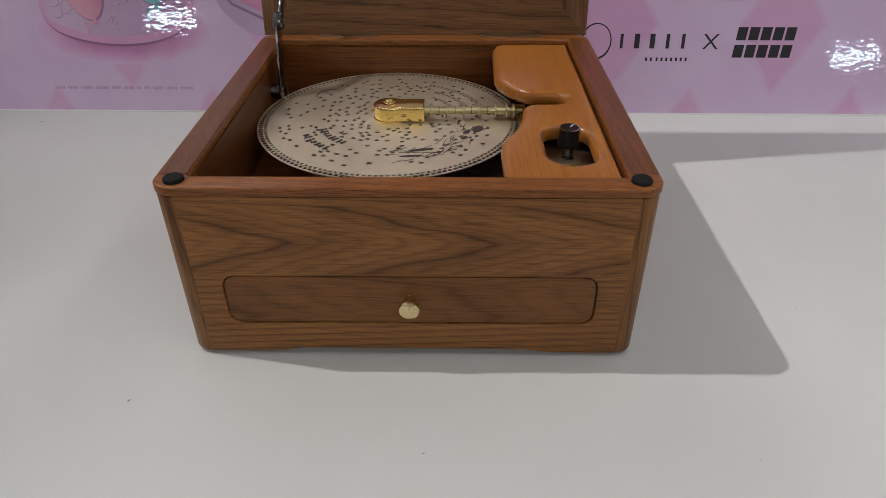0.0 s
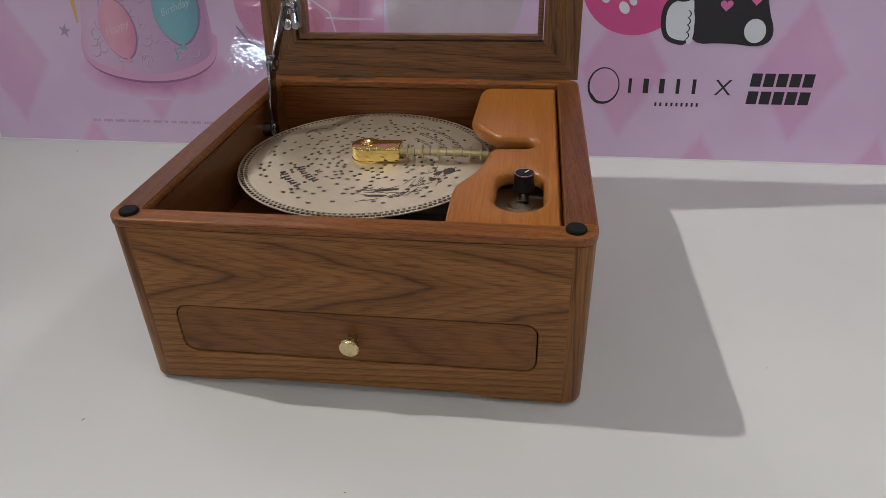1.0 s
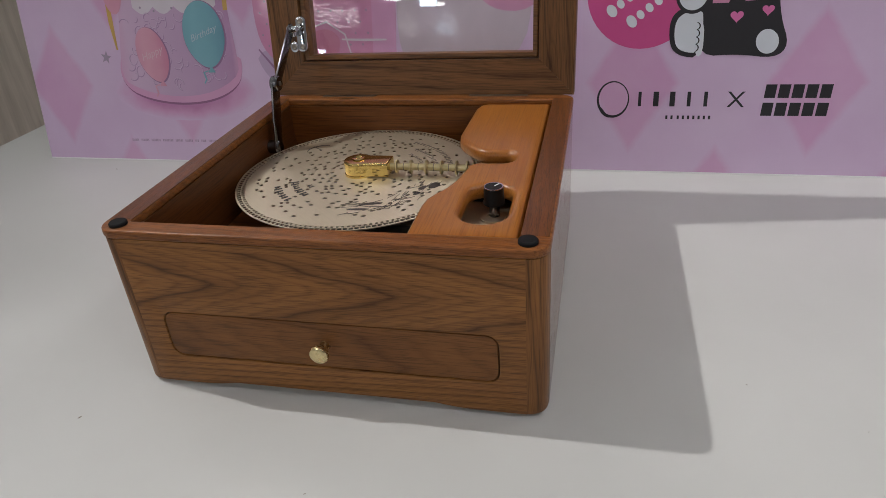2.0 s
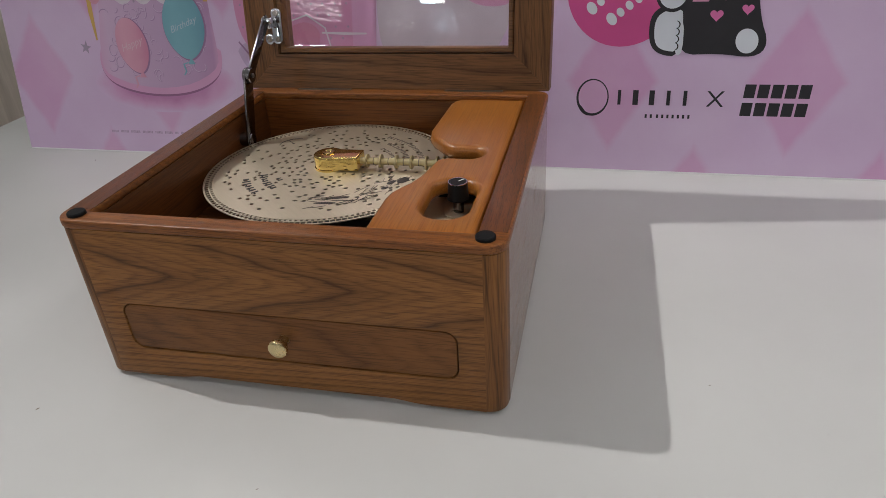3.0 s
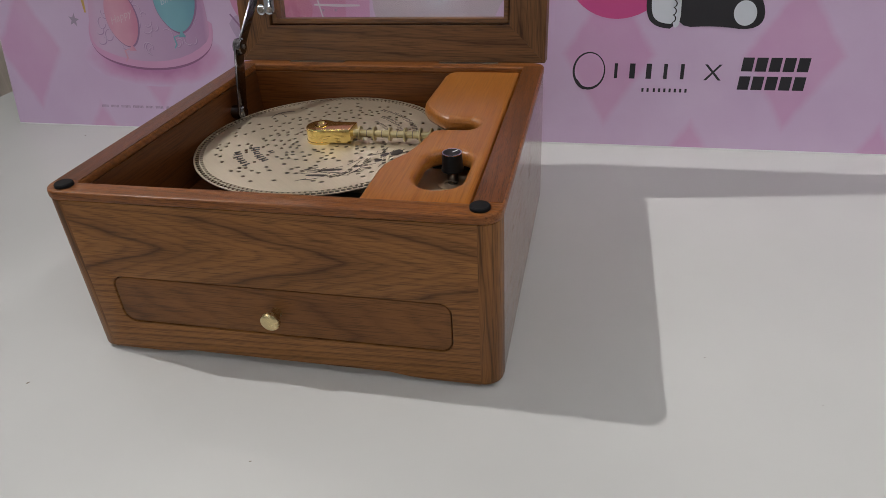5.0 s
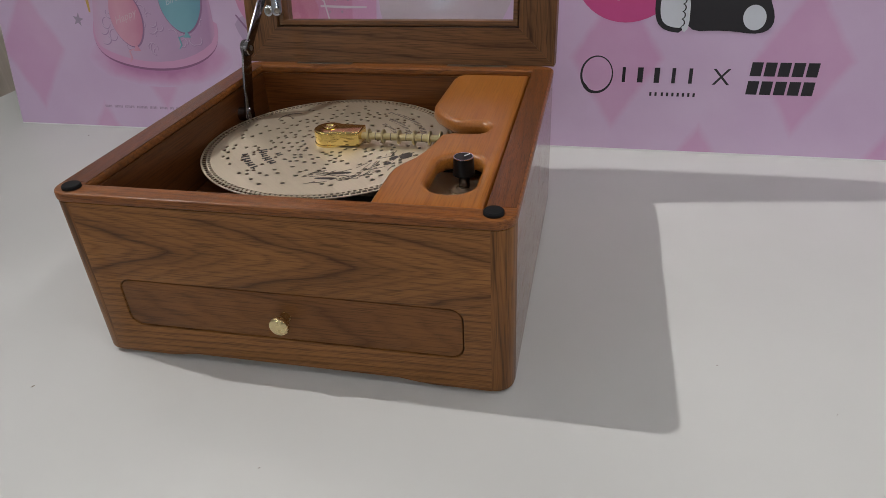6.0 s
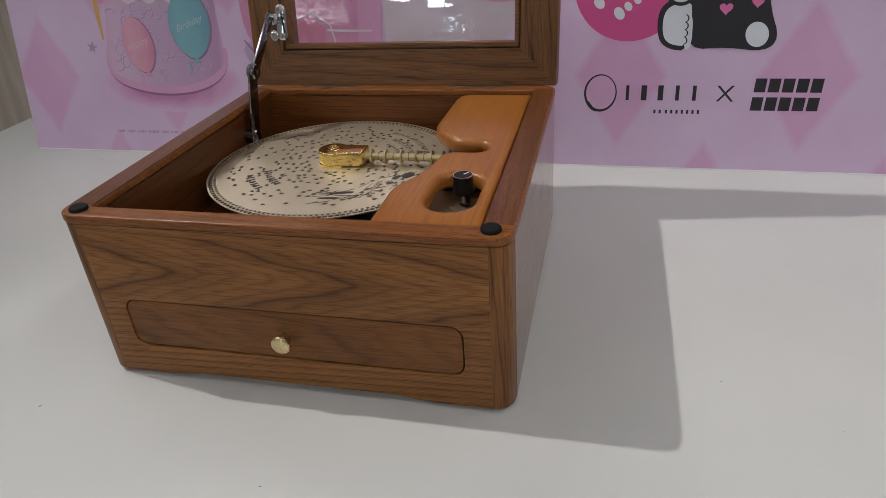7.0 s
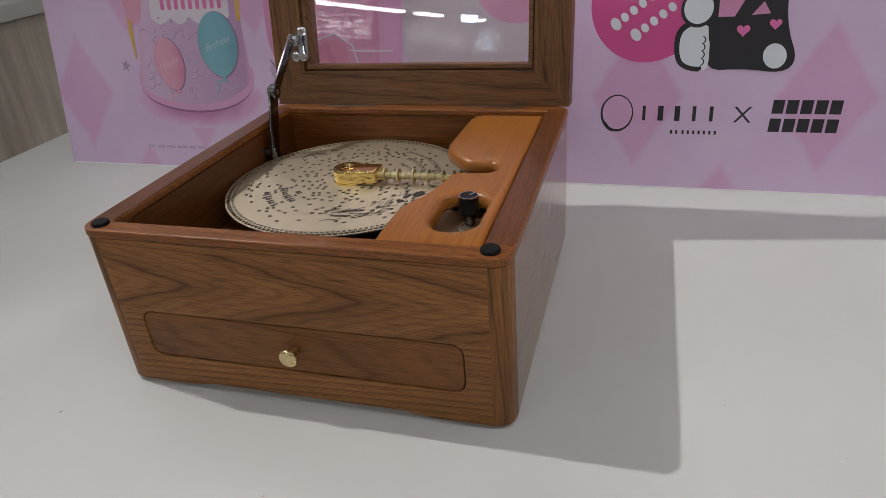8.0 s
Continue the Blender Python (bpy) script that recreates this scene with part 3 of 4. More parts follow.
stamp("printed_patch", oval(0.3095, 0.1275, 0.0098, 0.0112, 30, 20), P_WHITE, 5)
stamp("printed_patch", [(0.258, 0.1625), (0.272, 0.1625), (0.279, 0.176), (0.270, 0.20), (0.258, 0.20)], P_DOT, 5)
stamp("printed_patch", [(0.286, 0.1635), (0.302, 0.1645), (0.2955, 0.175)], P_DOT, 5)


def heart(cx, cy, s):
    out = []
    for k in range(28):
        a = 2 * math.pi * k / 28
        out.append((cx + s * math.sin(a) ** 3, cy + s * (13 * math.cos(a) - 5 * math.cos(2 * a) - 2 * math.cos(3 * a) - math.cos(4 * a)) / 16))
    return out


stamp("printed_heart", heart(0.2805, 0.1505, 0.0058), P_HEART, 5)
stamp("printed_heart", heart(0.307, 0.1555, 0.0052), P_HEART, 5)

stamp("printed_ring", [oval(0.1725, 0.0738, 0.0158, 0.0182, 44), oval(0.1729, 0.0744, 0.0141, 0.0163, 44)], P_BLACK, 1, "thin black printed ring")
stamp("printed_blot", soften([(0.1585, 0.068), (0.160, 0.0615), (0.166, 0.0562), (0.171, 0.0555), (0.1665, 0.0595), (0.162, 0.0655)], 2), P_BLACK, 2)
for k, w in enumerate((0.0030, 0.0052, 0.0050, 0.0034, 0.0034)):
    u = 0.1985 + 0.0155 * k
    stamp("printed_bar", [(u - w / 2, 0.0672), (u + w / 2, 0.0672), (u + w / 2, 0.0815), (u - w / 2, 0.0815)], P_BLACK, 1)
for k in range(9):
    u = 0.2252 + 0.0049 * k + (0.001 if k > 1 else 0)
    stamp("printed_bar", [(u - 0.0010, 0.0547), (u + 0.0010, 0.0547), (u + 0.0010, 0.0583), (u - 0.0010, 0.0583)], P_BLACK, 1)
for s in (1, -1):
    a = (0.2882 - s * 0.0066, 0.0667), (0.2882 + s * 0.0066, 0.0815)
    stamp("printed_stroke", [(a[0][0] - 0.0013, a[0][1]), (a[0][0] + 0.0013, a[0][1]), (a[1][0] + 0.0013, a[1][1]), (a[1][0] - 0.0013, a[1][1])], P_BLACK, 1 if s > 0 else 2)
for row, (v0, v1, u0) in enumerate(((0.0755, 0.0882, 0.3128), (0.0585, 0.0710, 0.3115))):
    for k in range(5):
        u = u0 + 0.0121 * k
        stamp("printed_bar", [(u, v0), (u + 0.0098, v0), (u + 0.0108, v1), (u + 0.0010, v1)], P_BLACK, 1)
u = -0.394
random.seed(9)
while u < -0.247:
    for k in range(random.randint(3, 8)):
        w = random.uniform(0.0006, 0.0013)
        stamp("printed_bar", [(u, 0.0236), (u + w, 0.0236), (u + w, 0.0264), (u, 0.0264)], P_FAINT, 1)
        u += w + 0.0007
    u += 0.003

# ---- the music box ----
H, HW, DEPTH = 0.116, 0.1341, 0.262
SIDE, WALL = 0.0155, 0.012
mbox = thing("music_box", "open walnut disc music box with a drawer, on a white counter", "music box", pose(0.0010, 0.0008, 0.0, 0, 0, -0.5))

# front: one board with a shallow arch below and an opening for the drawer
arch = [(-0.122, 0.0028), (-0.088, 0.0028), (-0.078, 0.0036), (-0.066, 0.0054), (0.066, 0.0054), (0.078, 0.0036), (0.088, 0.0028), (0.122, 0.0028), (0.122, 0.1102), (-0.122, 0.1102)]
gap = round_rect(-0.1067, 0.1067, 0.0249, 0.0594, 0.0080)
front = part("front_panel", slab([arch, gap], WALL, 0.0003, 1), walnut_front, mbox, "walnut front with flame-shaped grain", Matrix.Translation((0, WALL, 0)) @ UPRIGHT)
drawer = part("drawer", slab([round_rect(-0.1058, 0.1058, 0.0259, 0.0585, 0.0072)], 0.010, 0.0004, 2), drawer_wood, mbox, "closed walnut drawer front with rounded corners", Matrix.Translation((0, 0.0104, 0)) @ UPRIGHT)
part("drawer_box", box(-0.100, 0.100, 0.012, 0.20, 0.028, 0.056), inner_y, mbox)
knob = lathe([(0.0, 0.0), (0.0034, 0.0), (0.0030, 0.0025), (0.0029, 0.0050), (0.0040, 0.0058), (0.0052, 0.0066), (0.0059, 0.0080), (0.0061, 0.0094), (0.0057, 0.0105), (0.0045, 0.0112), (0.0, 0.0116)], 36)
part("knob", knob, brass, drawer, "round polished brass knob", Matrix.Translation((0.0, 0.0006, 0.0425)) @ UPRIGHT)

# corner posts, rounded on the outside
post = [(0.0, 0.0)] + [(0.0, -0.0125)] + [(p[0], p[1]) for p in oval(0.001, -0.0015, 0.0112, 0.011, 8, 0, -90, 0)] + [(0.0125, 0.0)]
for sx, cy, sy in ((-1, 0.0126, 1), (1, 0.0126, 1), (-1, DEPTH - 0.0126, -1), (1, DEPTH - 0.0126, -1)):
    loop = [(sx * (HW - 0.0125) + sx * u, cy + sy * v) for u, v in post]
    part("corner_post", slab([loop], 0.1074, 0.0007, 2), walnut_z, mbox, m=Matrix.Translation((0, 0, 0.0028)))
for s in (-1, 1):
    x0, x1 = sorted((s * HW, s * (HW - SIDE)))
    part("side_panel", box(x0, x1, 0.0128, DEPTH - 0.0128, 0.0028, 0.1102, 0.0003, 1), walnut_y, mbox, "glossy lacquered walnut side")
part("back_panel", box(-0.1215, 0.1215, DEPTH - WALL, DEPTH, 0.0028, 0.1102, 0.0003, 1), walnut_x, mbox)
for s in (-1, 1):
    for yy in (0.028, 0.232):
        part("foot", rod((s * 0.108, yy, 0.0), (s * 0.108, yy, 0.004), 0.008), rubber, mbox)

part("bottom_panel", box(-0.1180, 0.1180, 0.0122, DEPTH - 0.0122, 0.0042, 0.0078), inner_x, mbox)

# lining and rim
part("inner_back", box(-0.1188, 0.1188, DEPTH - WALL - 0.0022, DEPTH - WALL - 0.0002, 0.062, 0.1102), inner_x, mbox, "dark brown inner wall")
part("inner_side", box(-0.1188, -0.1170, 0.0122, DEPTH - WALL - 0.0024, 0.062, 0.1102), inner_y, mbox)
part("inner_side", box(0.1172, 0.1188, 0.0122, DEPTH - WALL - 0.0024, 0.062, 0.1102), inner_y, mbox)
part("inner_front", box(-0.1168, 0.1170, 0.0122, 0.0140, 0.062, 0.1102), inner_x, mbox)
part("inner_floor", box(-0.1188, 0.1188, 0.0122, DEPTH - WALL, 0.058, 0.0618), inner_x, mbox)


outer = round_rect(-HW - 0.0004, HW + 0.0004, -0.0004, DEPTH + 0.0004, 0.0115, 8)
inner = round_rect(-0.1175, 0.1175, 0.0130, DEPTH - WALL - 0.001, 0.0006, 2)
part("rim", slab([outer, inner], 0.0057, 0.0013, 3), rim_x, mbox, "reddish-brown rounded rim", Matrix.Translation((0, 0, H - 0.0057)))
for s in (-1, 1):
    x0, x1 = sorted((s * 0.1180, s * (HW - 0.0009)))
    part("rim_inlay", box(x0, x1, 0.0150, DEPTH - 0.0105, H - 0.0005, H + 0.00025, 0.0001, 1), rim_y, mbox, "dark reddish side rail of the rim")
    part("bumper", rod((s * 0.1226, 0.0078, H - 0.001), (s * 0.1226, 0.0078, H + 0.0022), 0.0054, 28, 0.0006), rubber, mbox, "round black rubber bumper")

# the wooden cover over the controls
cover = [(0.1166, 0.0142), (0.1166, 0.2475), (0.064, 0.2475), (0.0585, 0.2445), (0.0555, 0.236), (0.0540, 0.176), (0.0555, 0.166), (0.0600, 0.157)]
cover += [(0.0685, 0.1475), (0.0735, 0.1425), (0.0800, 0.1400)] + oval(0.0925, 0.1310, 0.0082, 0.0088, 8, 0, 88, -88)[::1] + [(0.0790, 0.1220), (0.0738, 0.1205), (0.0705, 0.1165)]
cover += [(0.0690, 0.1060), (0.0660, 0.0910), (0.0620, 0.0800), (0.0570, 0.0715), (0.0535, 0.0640), (0.0525, 0.0560), (0.0525, 0.0142)]
hole = oval(0.0925, 0.0715, 0.0140, 0.0140, 12, 0, 0, 180) + oval(0.0925, 0.0480, 0.0140, 0.0140, 12, 0, 180, 360)
lid_cover = part("cover", slab([cover, hole], 0.0110, 0.0046, 5), cover_wood, mbox, "smooth honey-brown wooden cover with an oval opening", Matrix.Translation((0, 0, 0.1022)))

# controls in the opening
part("control_plate", box(0.070, 0.114, 0.026, 0.094, 0.0950, 0.0965, 0.0003, 1), bronze, mbox, "dark bronze plate with small marks")
vol = part("volume_knob", lathe([(0, 0.0070), (0.0068, 0.0070), (0.0068, 0.0082), (0.0064, 0.0088), (0.0061, 0.0172), (0.0058, 0.0180), (0, 0.0180)], 30), black_plastic, mbox, "black plastic turning knob with a bright ring", Matrix.Translation((0.0945, 0.0745, 0.0985)))
part("knob_ring", lathe([(0.0054, 0.0178), (0.0060, 0.0178), (0.0060, 0.0183), (0.0054, 0.0183), (0.0054, 0.0178)], 30), chrome, vol, m=Matrix.Translation((0.0945, 0.0745, 0.0985)))
part("knob_top", lathe([(0, 0.0180), (0.0053, 0.0180), (0.0053, 0.01808), (0, 0.01810)], 30), black_plastic, vol, "turned black top", Matrix.Translation((0.0945, 0.0745, 0.0985)))
part("pointer", box(-0.0003, 0.0003, 0.0008, 0.0050, 0.0181, 0.0184), white_mark, vol, m=Matrix.Translation((0.0945, 0.0745, 0.0985)) @ pose(0, 0, 0, 0, 0, -35))
part("spindle", rod((0.0945, 0.0745, 0.0965), (0.0945, 0.0745, 0.1057), 0.0034), dark_chrome, mbox)
part("washer", lathe([(0.0042, 0.0), (0.0085, 0.0), (0.0085, 0.0008), (0.0042, 0.0008), (0.0042, 0.0)], 28), bronze, mbox, m=Matrix.Translation((0.0940, 0.0720, 0.0966)))
part("slide_switch", box(0.0905, 0.0955, 0.0425, 0.0490, 0.0966, 0.1005, 0.0006), black_plastic, mbox, "small black slide switch")
part("switch_slot", box(0.0885, 0.1005, 0.0400, 0.0440, 0.09655, 0.0971, 0.0002, 1), white_mark, mbox)
for k, (px, py) in enumerate(((0.0855, 0.0395), (0.0855, 0.0415), (0.1015, 0.048), (0.1015, 0.0505), (0.103, 0.055))):
    part("mark", box(px - 0.0012, px + 0.0012, py - 0.0005, py + 0.0005, 0.09652, 0.0967), ink, mbox)

# the works under the disc
part("bed_plate", box(-0.070, 0.060, 0.030, 0.205, 0.0640, 0.0670, 0.0008), dark_steel, mbox, "dark metal bed plate of the works")
part("dark_block", box(-0.045, 0.058, 0.024, 0.090, 0.0672, 0.0790, 0.002), black_plastic, mbox, "black works below the disc")
for k in range(7):
    part("stud", rod((-0.040 + 0.014 * k, 0.036 + 0.003 * (k % 2), 0.0785), (-0.040 + 0.014 * k, 0.036 + 0.003 * (k % 2), 0.0800), 0.0013, 8), steel, mbox)
CX, CY, CZ = -0.0217, 0.1535, 0.0882
part("turntable", rod((CX, CY, 0.0670), (CX, CY, CZ - 0.0006), 0.016), dark_steel, mbox)
# black block added to stand in for the shade below the cover's slot
part("dark_block", box(0.0745, 0.1150, 0.104, 0.150, 0.0640, 0.1012, 0.001), black_plastic, mbox, "black block standing in for shade below the cover")

# the clamp that holds the disc, with its roller bar
clamp_loop = oval(CX, CY, 0.0112, 0.0112, 18, 0, 65, 295) + [(CX - 0.004 + 0.0115, CY - 0.0088), (0.0035, CY - 0.0088), (0.0035, CY + 0.0088), (CX + 0.0075, CY + 0.0088)]
clamp = part("clamp", slab([clamp_loop], 0.0108, 0.0012, 3), gold, mbox, "polished gold-coloured clamp", Matrix.Translation((0, 0, CZ + 0.0008)))
part("clamp_button", lathe([(0.0, 0.0), (0.0015, 0.0), (0.0030, 0.0012), (0.0048, 0.0010), (0.0052, 0.0), (0.0052, -0.001)], 28), gold, clamp, m=Matrix.Translation((CX, CY + 0.001, CZ + 0.0117)))
part("clamp_button", rod((CX, CY, CZ), (CX, CY, CZ + 0.001), 0.0116, 28), gold, clamp)
bar = part("roller_bar", rod((0.0030, CY, CZ + 0.0062), (0.0740, CY, CZ + 0.0062), 0.0027), roller_brass, mbox, "ribbed brass roller bar")
for px in (0.0085, 0.0195, 0.0315, 0.0430, 0.0545, 0.0625, 0.0675):
    part("roller", rod((px - 0.0007, CY, CZ + 0.0062), (px + 0.0007, CY, CZ + 0.0062), 0.0053, 24, 0.0002), roller_brass, bar)
for px in (0.014, 0.0255, 0.0372, 0.0488):
    part("groove", rod((px - 0.0003, CY, CZ + 0.0062), (px + 0.0003, CY, CZ + 0.0062), 0.0029, 18, 0.0001), dark_steel, bar)

# hinges
for x0, x1 in ((-0.088, -0.038), (0.046, 0.096)):
    part("hinge", box(x0, x1, DEPTH - 0.0050, DEPTH - 0.0002, H - 0.0001, H + 0.0005, 0.0001, 1), dark_steel, mbox, "thin steel leaf hinge")
    for xx in (x0, x1 - 0.005):
        part("hinge_barrel", rod((xx, DEPTH + 0.0012, H + 0.0012), (xx + 0.005, DEPTH + 0.0012, H + 0.0012), 0.0017, 12), dark_steel, mbox)

# the lid, opened past upright
LEAN = -9.0
LID = pose(0, DEPTH - 0.0015, H + 0.0002, LEAN, 0, 0)
LH, LT, FW, BW = 0.285, 0.027, 0.0295, 0.0052
bead_out = round_rect(-HW + FW + 0.0010, HW - FW - 0.0010, FW + 0.0010, LH - FW - 0.0010, 0.0004, 1)
bead_in = round_rect(-HW + FW + BW, HW - FW - BW, FW + BW, LH - FW - BW, 0.0004, 1)
lid = part("lid", slab([bead_out, bead_in], LT - 0.006, 0.0007, 1), lid_x, mbox, "open walnut lid with a glass pane", Matrix.Translation((0, LT - 0.003, 0)) @ UPRIGHT)
lid.matrix_basis = LID
for corner, mat in (
    ([(-HW, 0), (HW, 0), (HW - FW, FW), (-HW + FW, FW)], lid_x),
    ([(-HW, LH), (-HW + FW, LH - FW), (HW - FW, LH - FW), (HW, LH)], lid_x),
    ([(-HW, 0.0001), (-HW + FW, FW), (-HW + FW, LH - FW), (-HW, LH - 0.0001)], lid_z),
    ([(HW, 0.0001), (HW, LH - 0.0001), (HW - FW, LH - FW), (HW - FW, FW)], lid_z),
):
    bm = slab([corner], LT, 0.0)
    sel = []
    for e in bm.edges:
        a, b = e.verts
        out = all(abs(abs(v.co.x) - HW) < 1e-4 or v.co.y < 2e-4 or v.co.y > LH - 2e-4 for v in e.verts)
        under = a.co.y < 2e-4 and b.co.y < 2e-4
        if out and not under and (abs(a.co.z - b.co.z) > 0.01 or abs(a.co.z - b.co.z) < 1e-4):
            sel.append(e)
    bmesh.ops.bevel(bm, geom=sel, offset=0.0020, segments=4, affect="EDGES", profile=0.5)
    part("rail", bm, mat, lid, "mitred walnut lid rail", Matrix.Translation((0, LT, 0)) @ UPRIGHT)
pane = part("glass_pane", box(-HW + FW + BW - 0.002, HW - FW - BW + 0.002, 0.014, 0.017, FW + BW - 0.002, LH - FW - BW + 0.002), glass, lid, "clear glass pane")
pane.visible_shadow = False

# folding stay at one side of the lid
SX = -0.1108
part("stay_foot", box(SX - 0.0085, SX - 0.0065, 0.188, 0.206, 0.084, 0.100, 0.0008), dark_chrome, mbox)
part("stay_pivot", rod((SX - 0.0065, 0.197, 0.0915), (SX + 0.0045, 0.197, 0.0915), 0.0056, 20, 0.001), dark_chrome, mbox, "round bright pivot")


def link(name, a, b, x, w, t=0.0012, label=""):
    (ay, az), (by, bz) = a, b
    d = math.hypot(by - ay, bz - az)
    ang = math.degrees(math.atan2(bz - az, by - ay))
    loop = oval(0, 0, w, w, 10, 0, 90, 270) + oval(d, 0, w, w, 10, 0, -90, 90)
    m = Matrix.Translation((x, ay, az)) @ Matrix(((0, 0, 1, 0), (1, 0, 0, 0), (0, 1, 0, 0), (0, 0, 0, 1))) @ pose(0, 0, 0, 0, 0, ang)
    return part(name, slab([loop], t, 0.0003, 1), dark_chrome, mbox, label, m)


link("lower_arm", (0.197, 0.0915), (0.2125, 0.1412), SX + 0.0010, 0.0066, 0.0018, label="bright folding lid stay arm")
link("upper_arm", (0.2125, 0.1412), (0.2560, 0.1760), SX + 0.0030, 0.0046, 0.0018)
part("stay_joint", rod((SX - 0.0005, 0.2125, 0.1412), (SX + 0.0060, 0.2125, 0.1412), 0.0064, 24, 0.0008), dark_chrome, mbox)
part("stay_screw", rod((SX + 0.0060, 0.2125, 0.1412), (SX + 0.0070, 0.2125, 0.1412), 0.0020, 14), dark_steel, mbox)
part("stay_pin", rod((SX + 0.0010, 0.2560, 0.1760), (SX + 0.0095, 0.2560, 0.1760), 0.0028, 16), chrome, mbox)
plate = part("stay_bracket", slab([round_rect(-0.1075, -0.0985, 0.0385, 0.0680, 0.0036)], 0.0014, 0.0004, 1), chrome, lid, "bright screwed bracket", Matrix.Translation((0, -0.0002, 0)) @ UPRIGHT)
part("stay_tab", box(-0.1080, -0.1050, -0.0095, -0.0012, 0.0515, 0.0600, 0.0008), chrome, lid)
part("stay_tab", slab([oval(-0.1105, 0.0425, 0.0042, 0.0046, 18)], 0.0014, 0.0004, 1), chrome, lid, m=Matrix.Translation((0, -0.0002, 0)) @ UPRIGHT)
for u, v in ((-0.1030, 0.0640), (-0.1025, 0.0425), (-0.1105, 0.0425)):
    part("stay_screw", lathe([(0.0026, 0.0), (0.0024, 0.0009), (0.0016, 0.0013), (0.0008, 0.0007), (0, 0.0007)], 16), steel, lid, m=Matrix.Translation((u, -0.0015, v)) @ UPRIGHT)

# ---- the tune disc ----
RD = 0.0943
disc = thing("music_disc", "perforated champagne-coloured metal tune disc on the music box", "music disc", pose(0.0010, 0.0008, 0, 0, 0, -0.5) @ Matrix.Translation((CX, CY, CZ - 0.0004)) @ pose(0, 0, 0, 0, 0, 138))
random.seed(21)
loops = [oval(0, 0, RD, RD, 160)]


def slot(r, a, w, h):
    c, s = math.cos(a), math.sin(a)
    return [(c * (r + du) - s * dv, s * (r + du) + c * dv) for du, dv in ((-h, -w), (h, -w), (h, w), (-h, w))]


NS = 150
for k in range(NS):
    loops.append(slot(RD - 0.0026, 2 * math.pi * k / NS, 0.00150, 0.00130))
    loops.append(slot(RD - 0.0058, 2 * math.pi * (k + 0.5) / NS, 0.00100, 0.00100))
taken = []
for k in range(2600):
    r = 0.0195 + 0.0031 * random.randrange(20)
    a = random.uniform(0, 2 * math.pi)
    u, v = r * math.cos(a), r * math.sin(a)
    if random.random() < 0.55 * (0.5 + 0.5 * math.cos(3 * a + r * 90)):
        continue
    if len(taken) < 250 and all((u - p) ** 2 + (v - q) ** 2 > 0.0042 ** 2 for p, q in taken):
        taken.append((u, v))
        loops.append(oval(u, v, 0.00180, 0.00135, 8, math.degrees(a) + 90))
plate = part("disc_plate", slab(loops, 0.0006, 0.0), disc_metal, disc, "thin perforated metal plate")


def inked(name, loop, material=ink):
    return part(name, slab([loop], 0.00012, 0.0), material, plate, m=Matrix.Translation((0, 0, 0.00062)))


def arc_bars(r, a0, a1, size, count, seed, material=ink):
    random.seed(seed)
    for k in range(count):
        a = radians(a0 + (a1 - a0) * (k + 0.5) / count)
        h = size * random.uniform(0.7, 1.1)
        inked("printed_bar", slot(r, a, size * 0.16, h / 2), material)
        if k % 2 == 0:
            inked("printed_bar", slot(r + size * 0.2, a + size * 0.25 / r, size * 0.26, size * 0.1), material)


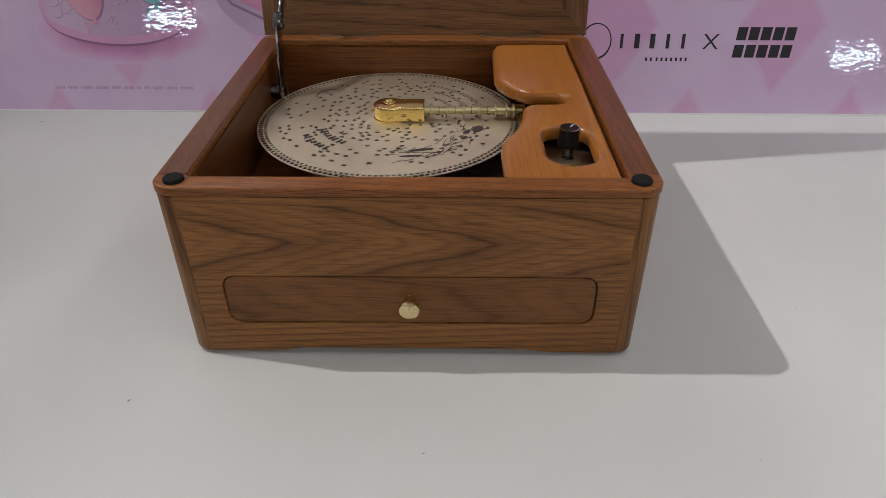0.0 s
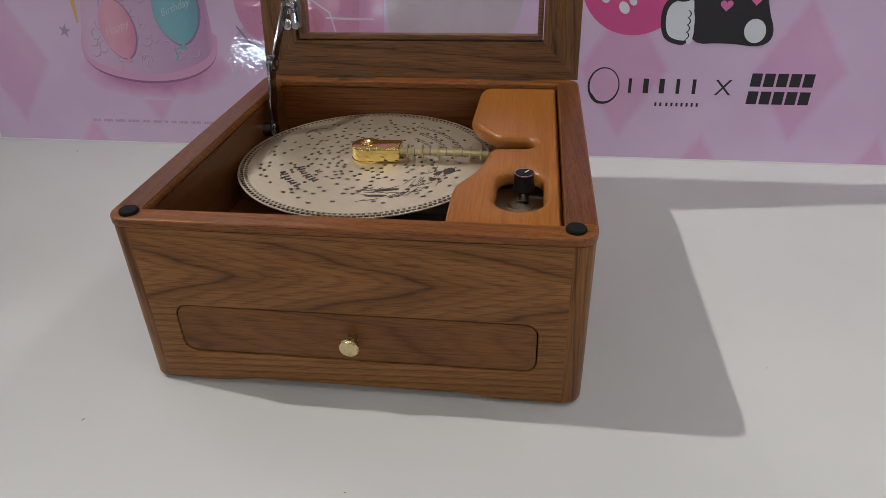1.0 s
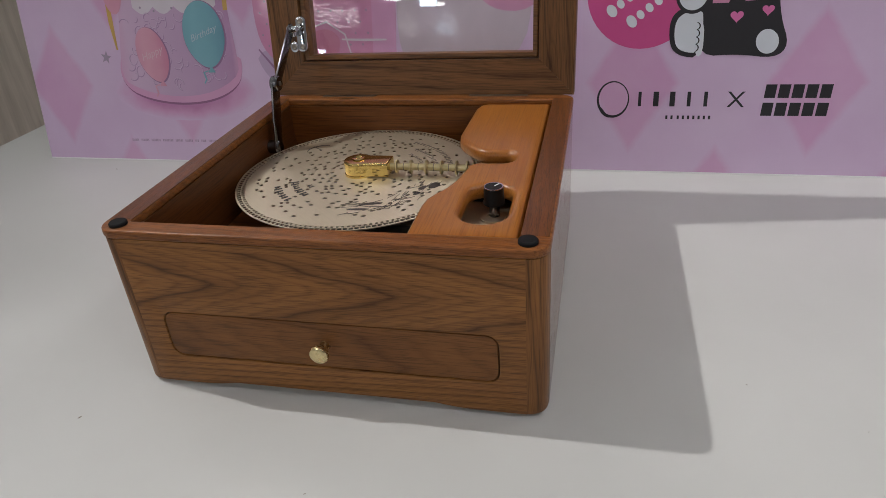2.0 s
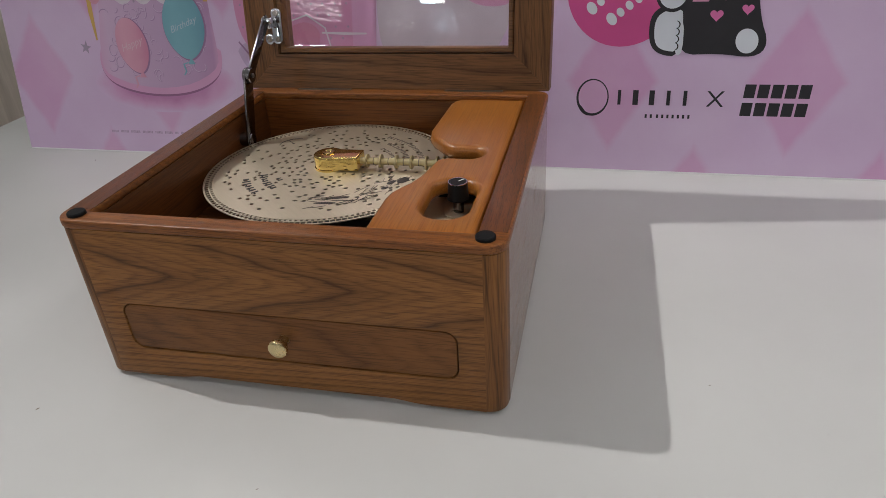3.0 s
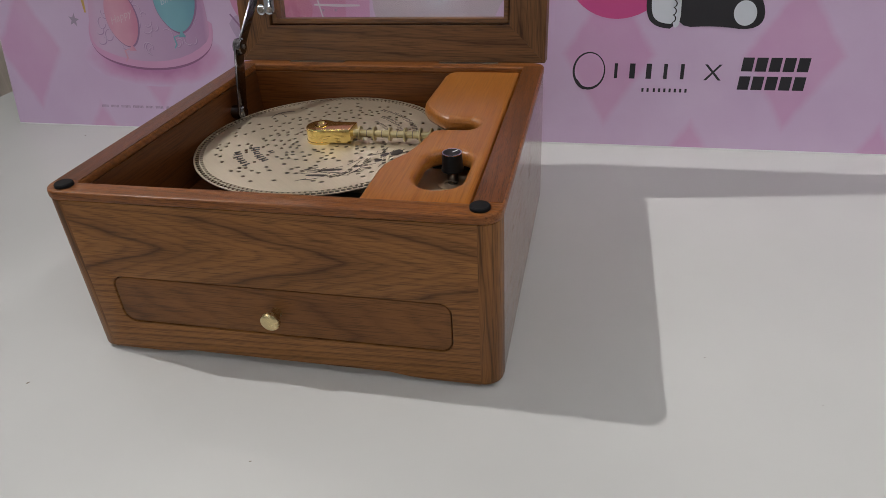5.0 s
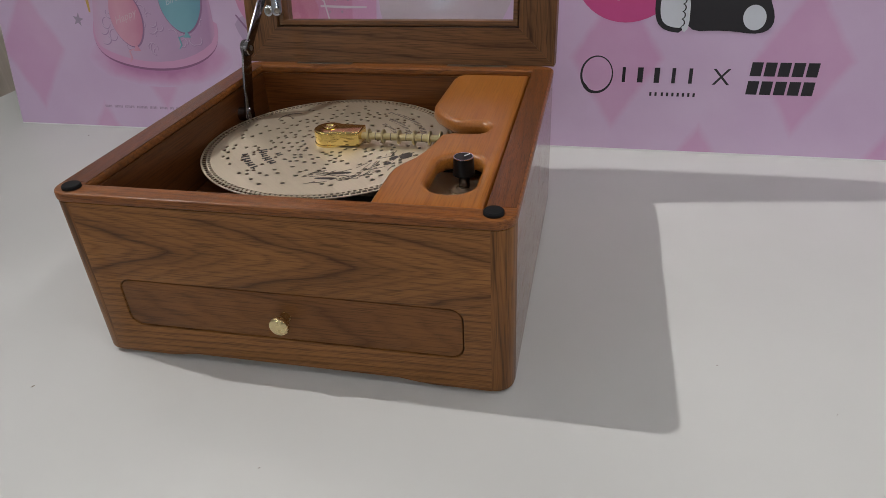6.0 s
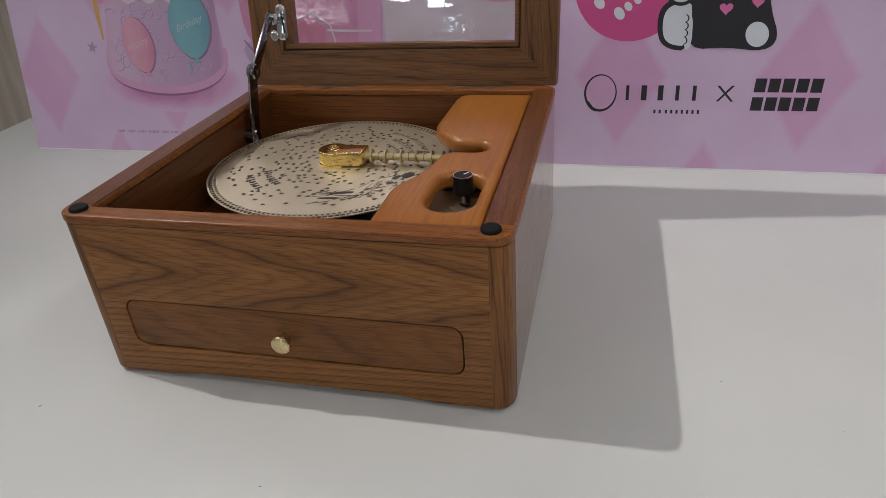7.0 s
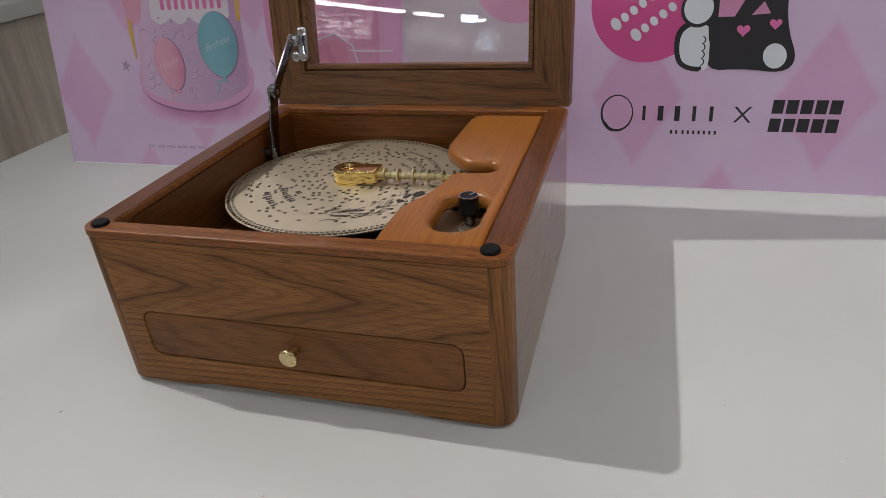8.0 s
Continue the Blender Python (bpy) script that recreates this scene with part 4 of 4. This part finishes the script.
# angles are counted from the small bow
inked("printed_bow", ribbon(oval(0.066, 0, 0.011, 0.012, 14, 0, -62, 62), 0.0011))
inked("printed_bow", ribbon([(0.067, -0.0002), (0.0725, 0.0), (0.0785, 0.0002)], 0.0008), ink_soft)
inked("printed_bow", oval(0.0668, 0, 0.0011, 0.0011, 10))
arc_bars(0.0630, 68, 96, 0.0058, 7, 1)
arc_bars(0.0500, 64, 100, 0.0058, 8, 2)
arc_bars(0.0400, 78, 88, 0.0042, 2, 3)
arc_bars(0.0700, -125, -70, 0.0042, 20, 5, ink_soft)
arc_bars(0.0590, -120, -80, 0.0042, 13, 6, ink_soft)
arc_bars(0.0490, -112, -84, 0.0038, 8, 7, ink_soft)
random.seed(33)
for k in range(44):
    a = radians(random.uniform(140, 212))
    r = random.uniform(0.052, 0.071)
    ln = random.uniform(0.004, 0.014)
    turn = a + math.pi / 2 + random.uniform(-0.6, 0.6)
    bend = random.uniform(-0.3, 0.3)
    u, v = r * math.cos(a), r * math.sin(a)
    inked("printed_stroke", ribbon([(u + ln * (q - 0.5) * math.cos(turn + bend * (q - 0.5)), v + ln * (q - 0.5) * math.sin(turn + bend * (q - 0.5))) for q in (0, 0.25, 0.5, 0.75, 1)], random.uniform(0.0003, 0.0008)), ink if k % 3 else ink_soft)
for a, r, sx, sy in ((205, 0.066, 0.0055, 0.0035), (199, 0.060, 0.004, 0.002), (190, 0.063, 0.003, 0.0018), (158, 0.058, 0.008, 0.0016), (149, 0.064, 0.008, 0.0014)):
    a = radians(a)
    inked("printed_blot", oval(r * math.cos(a), r * math.sin(a), sx, sy, 14, math.degrees(a) + 80))


# ---- dust on the counter ----
DUST = ((0.010, -0.073, 0.0009, 20), (-0.158, -0.037, 0.0014, 60), (-0.402, 0.351, 0.0018, -30), (0.253, 0.046, 0.0008, 0), (0.311, 0.014, 0.0006, 40), (0.183, -0.077, 0.0006, 10))
bm = bmesh.new()
for px, py, size, turn in DUST:
    loop = [(px + size * math.cos(radians(turn)) * q - size * 0.35 * math.sin(radians(turn)) * w, py + size * math.sin(radians(turn)) * q + size * 0.35 * math.cos(radians(turn)) * w) for q, w in ((-1, 0), (-0.3, -1), (0.8, -0.6), (1, 0.3), (0.1, 1))]
    low = [bm.verts.new((u, v, 0.00005)) for u, v in loop]
    top = bm.verts.new((px, py, size * 0.4))
    for a, b in zip(low, low[1:] + low[:1]):
        bm.faces.new((a, b, top))
tagged(part("dust", bm, ink_soft), "few dark dust specks on the white counter", "dust", kind="stuff")
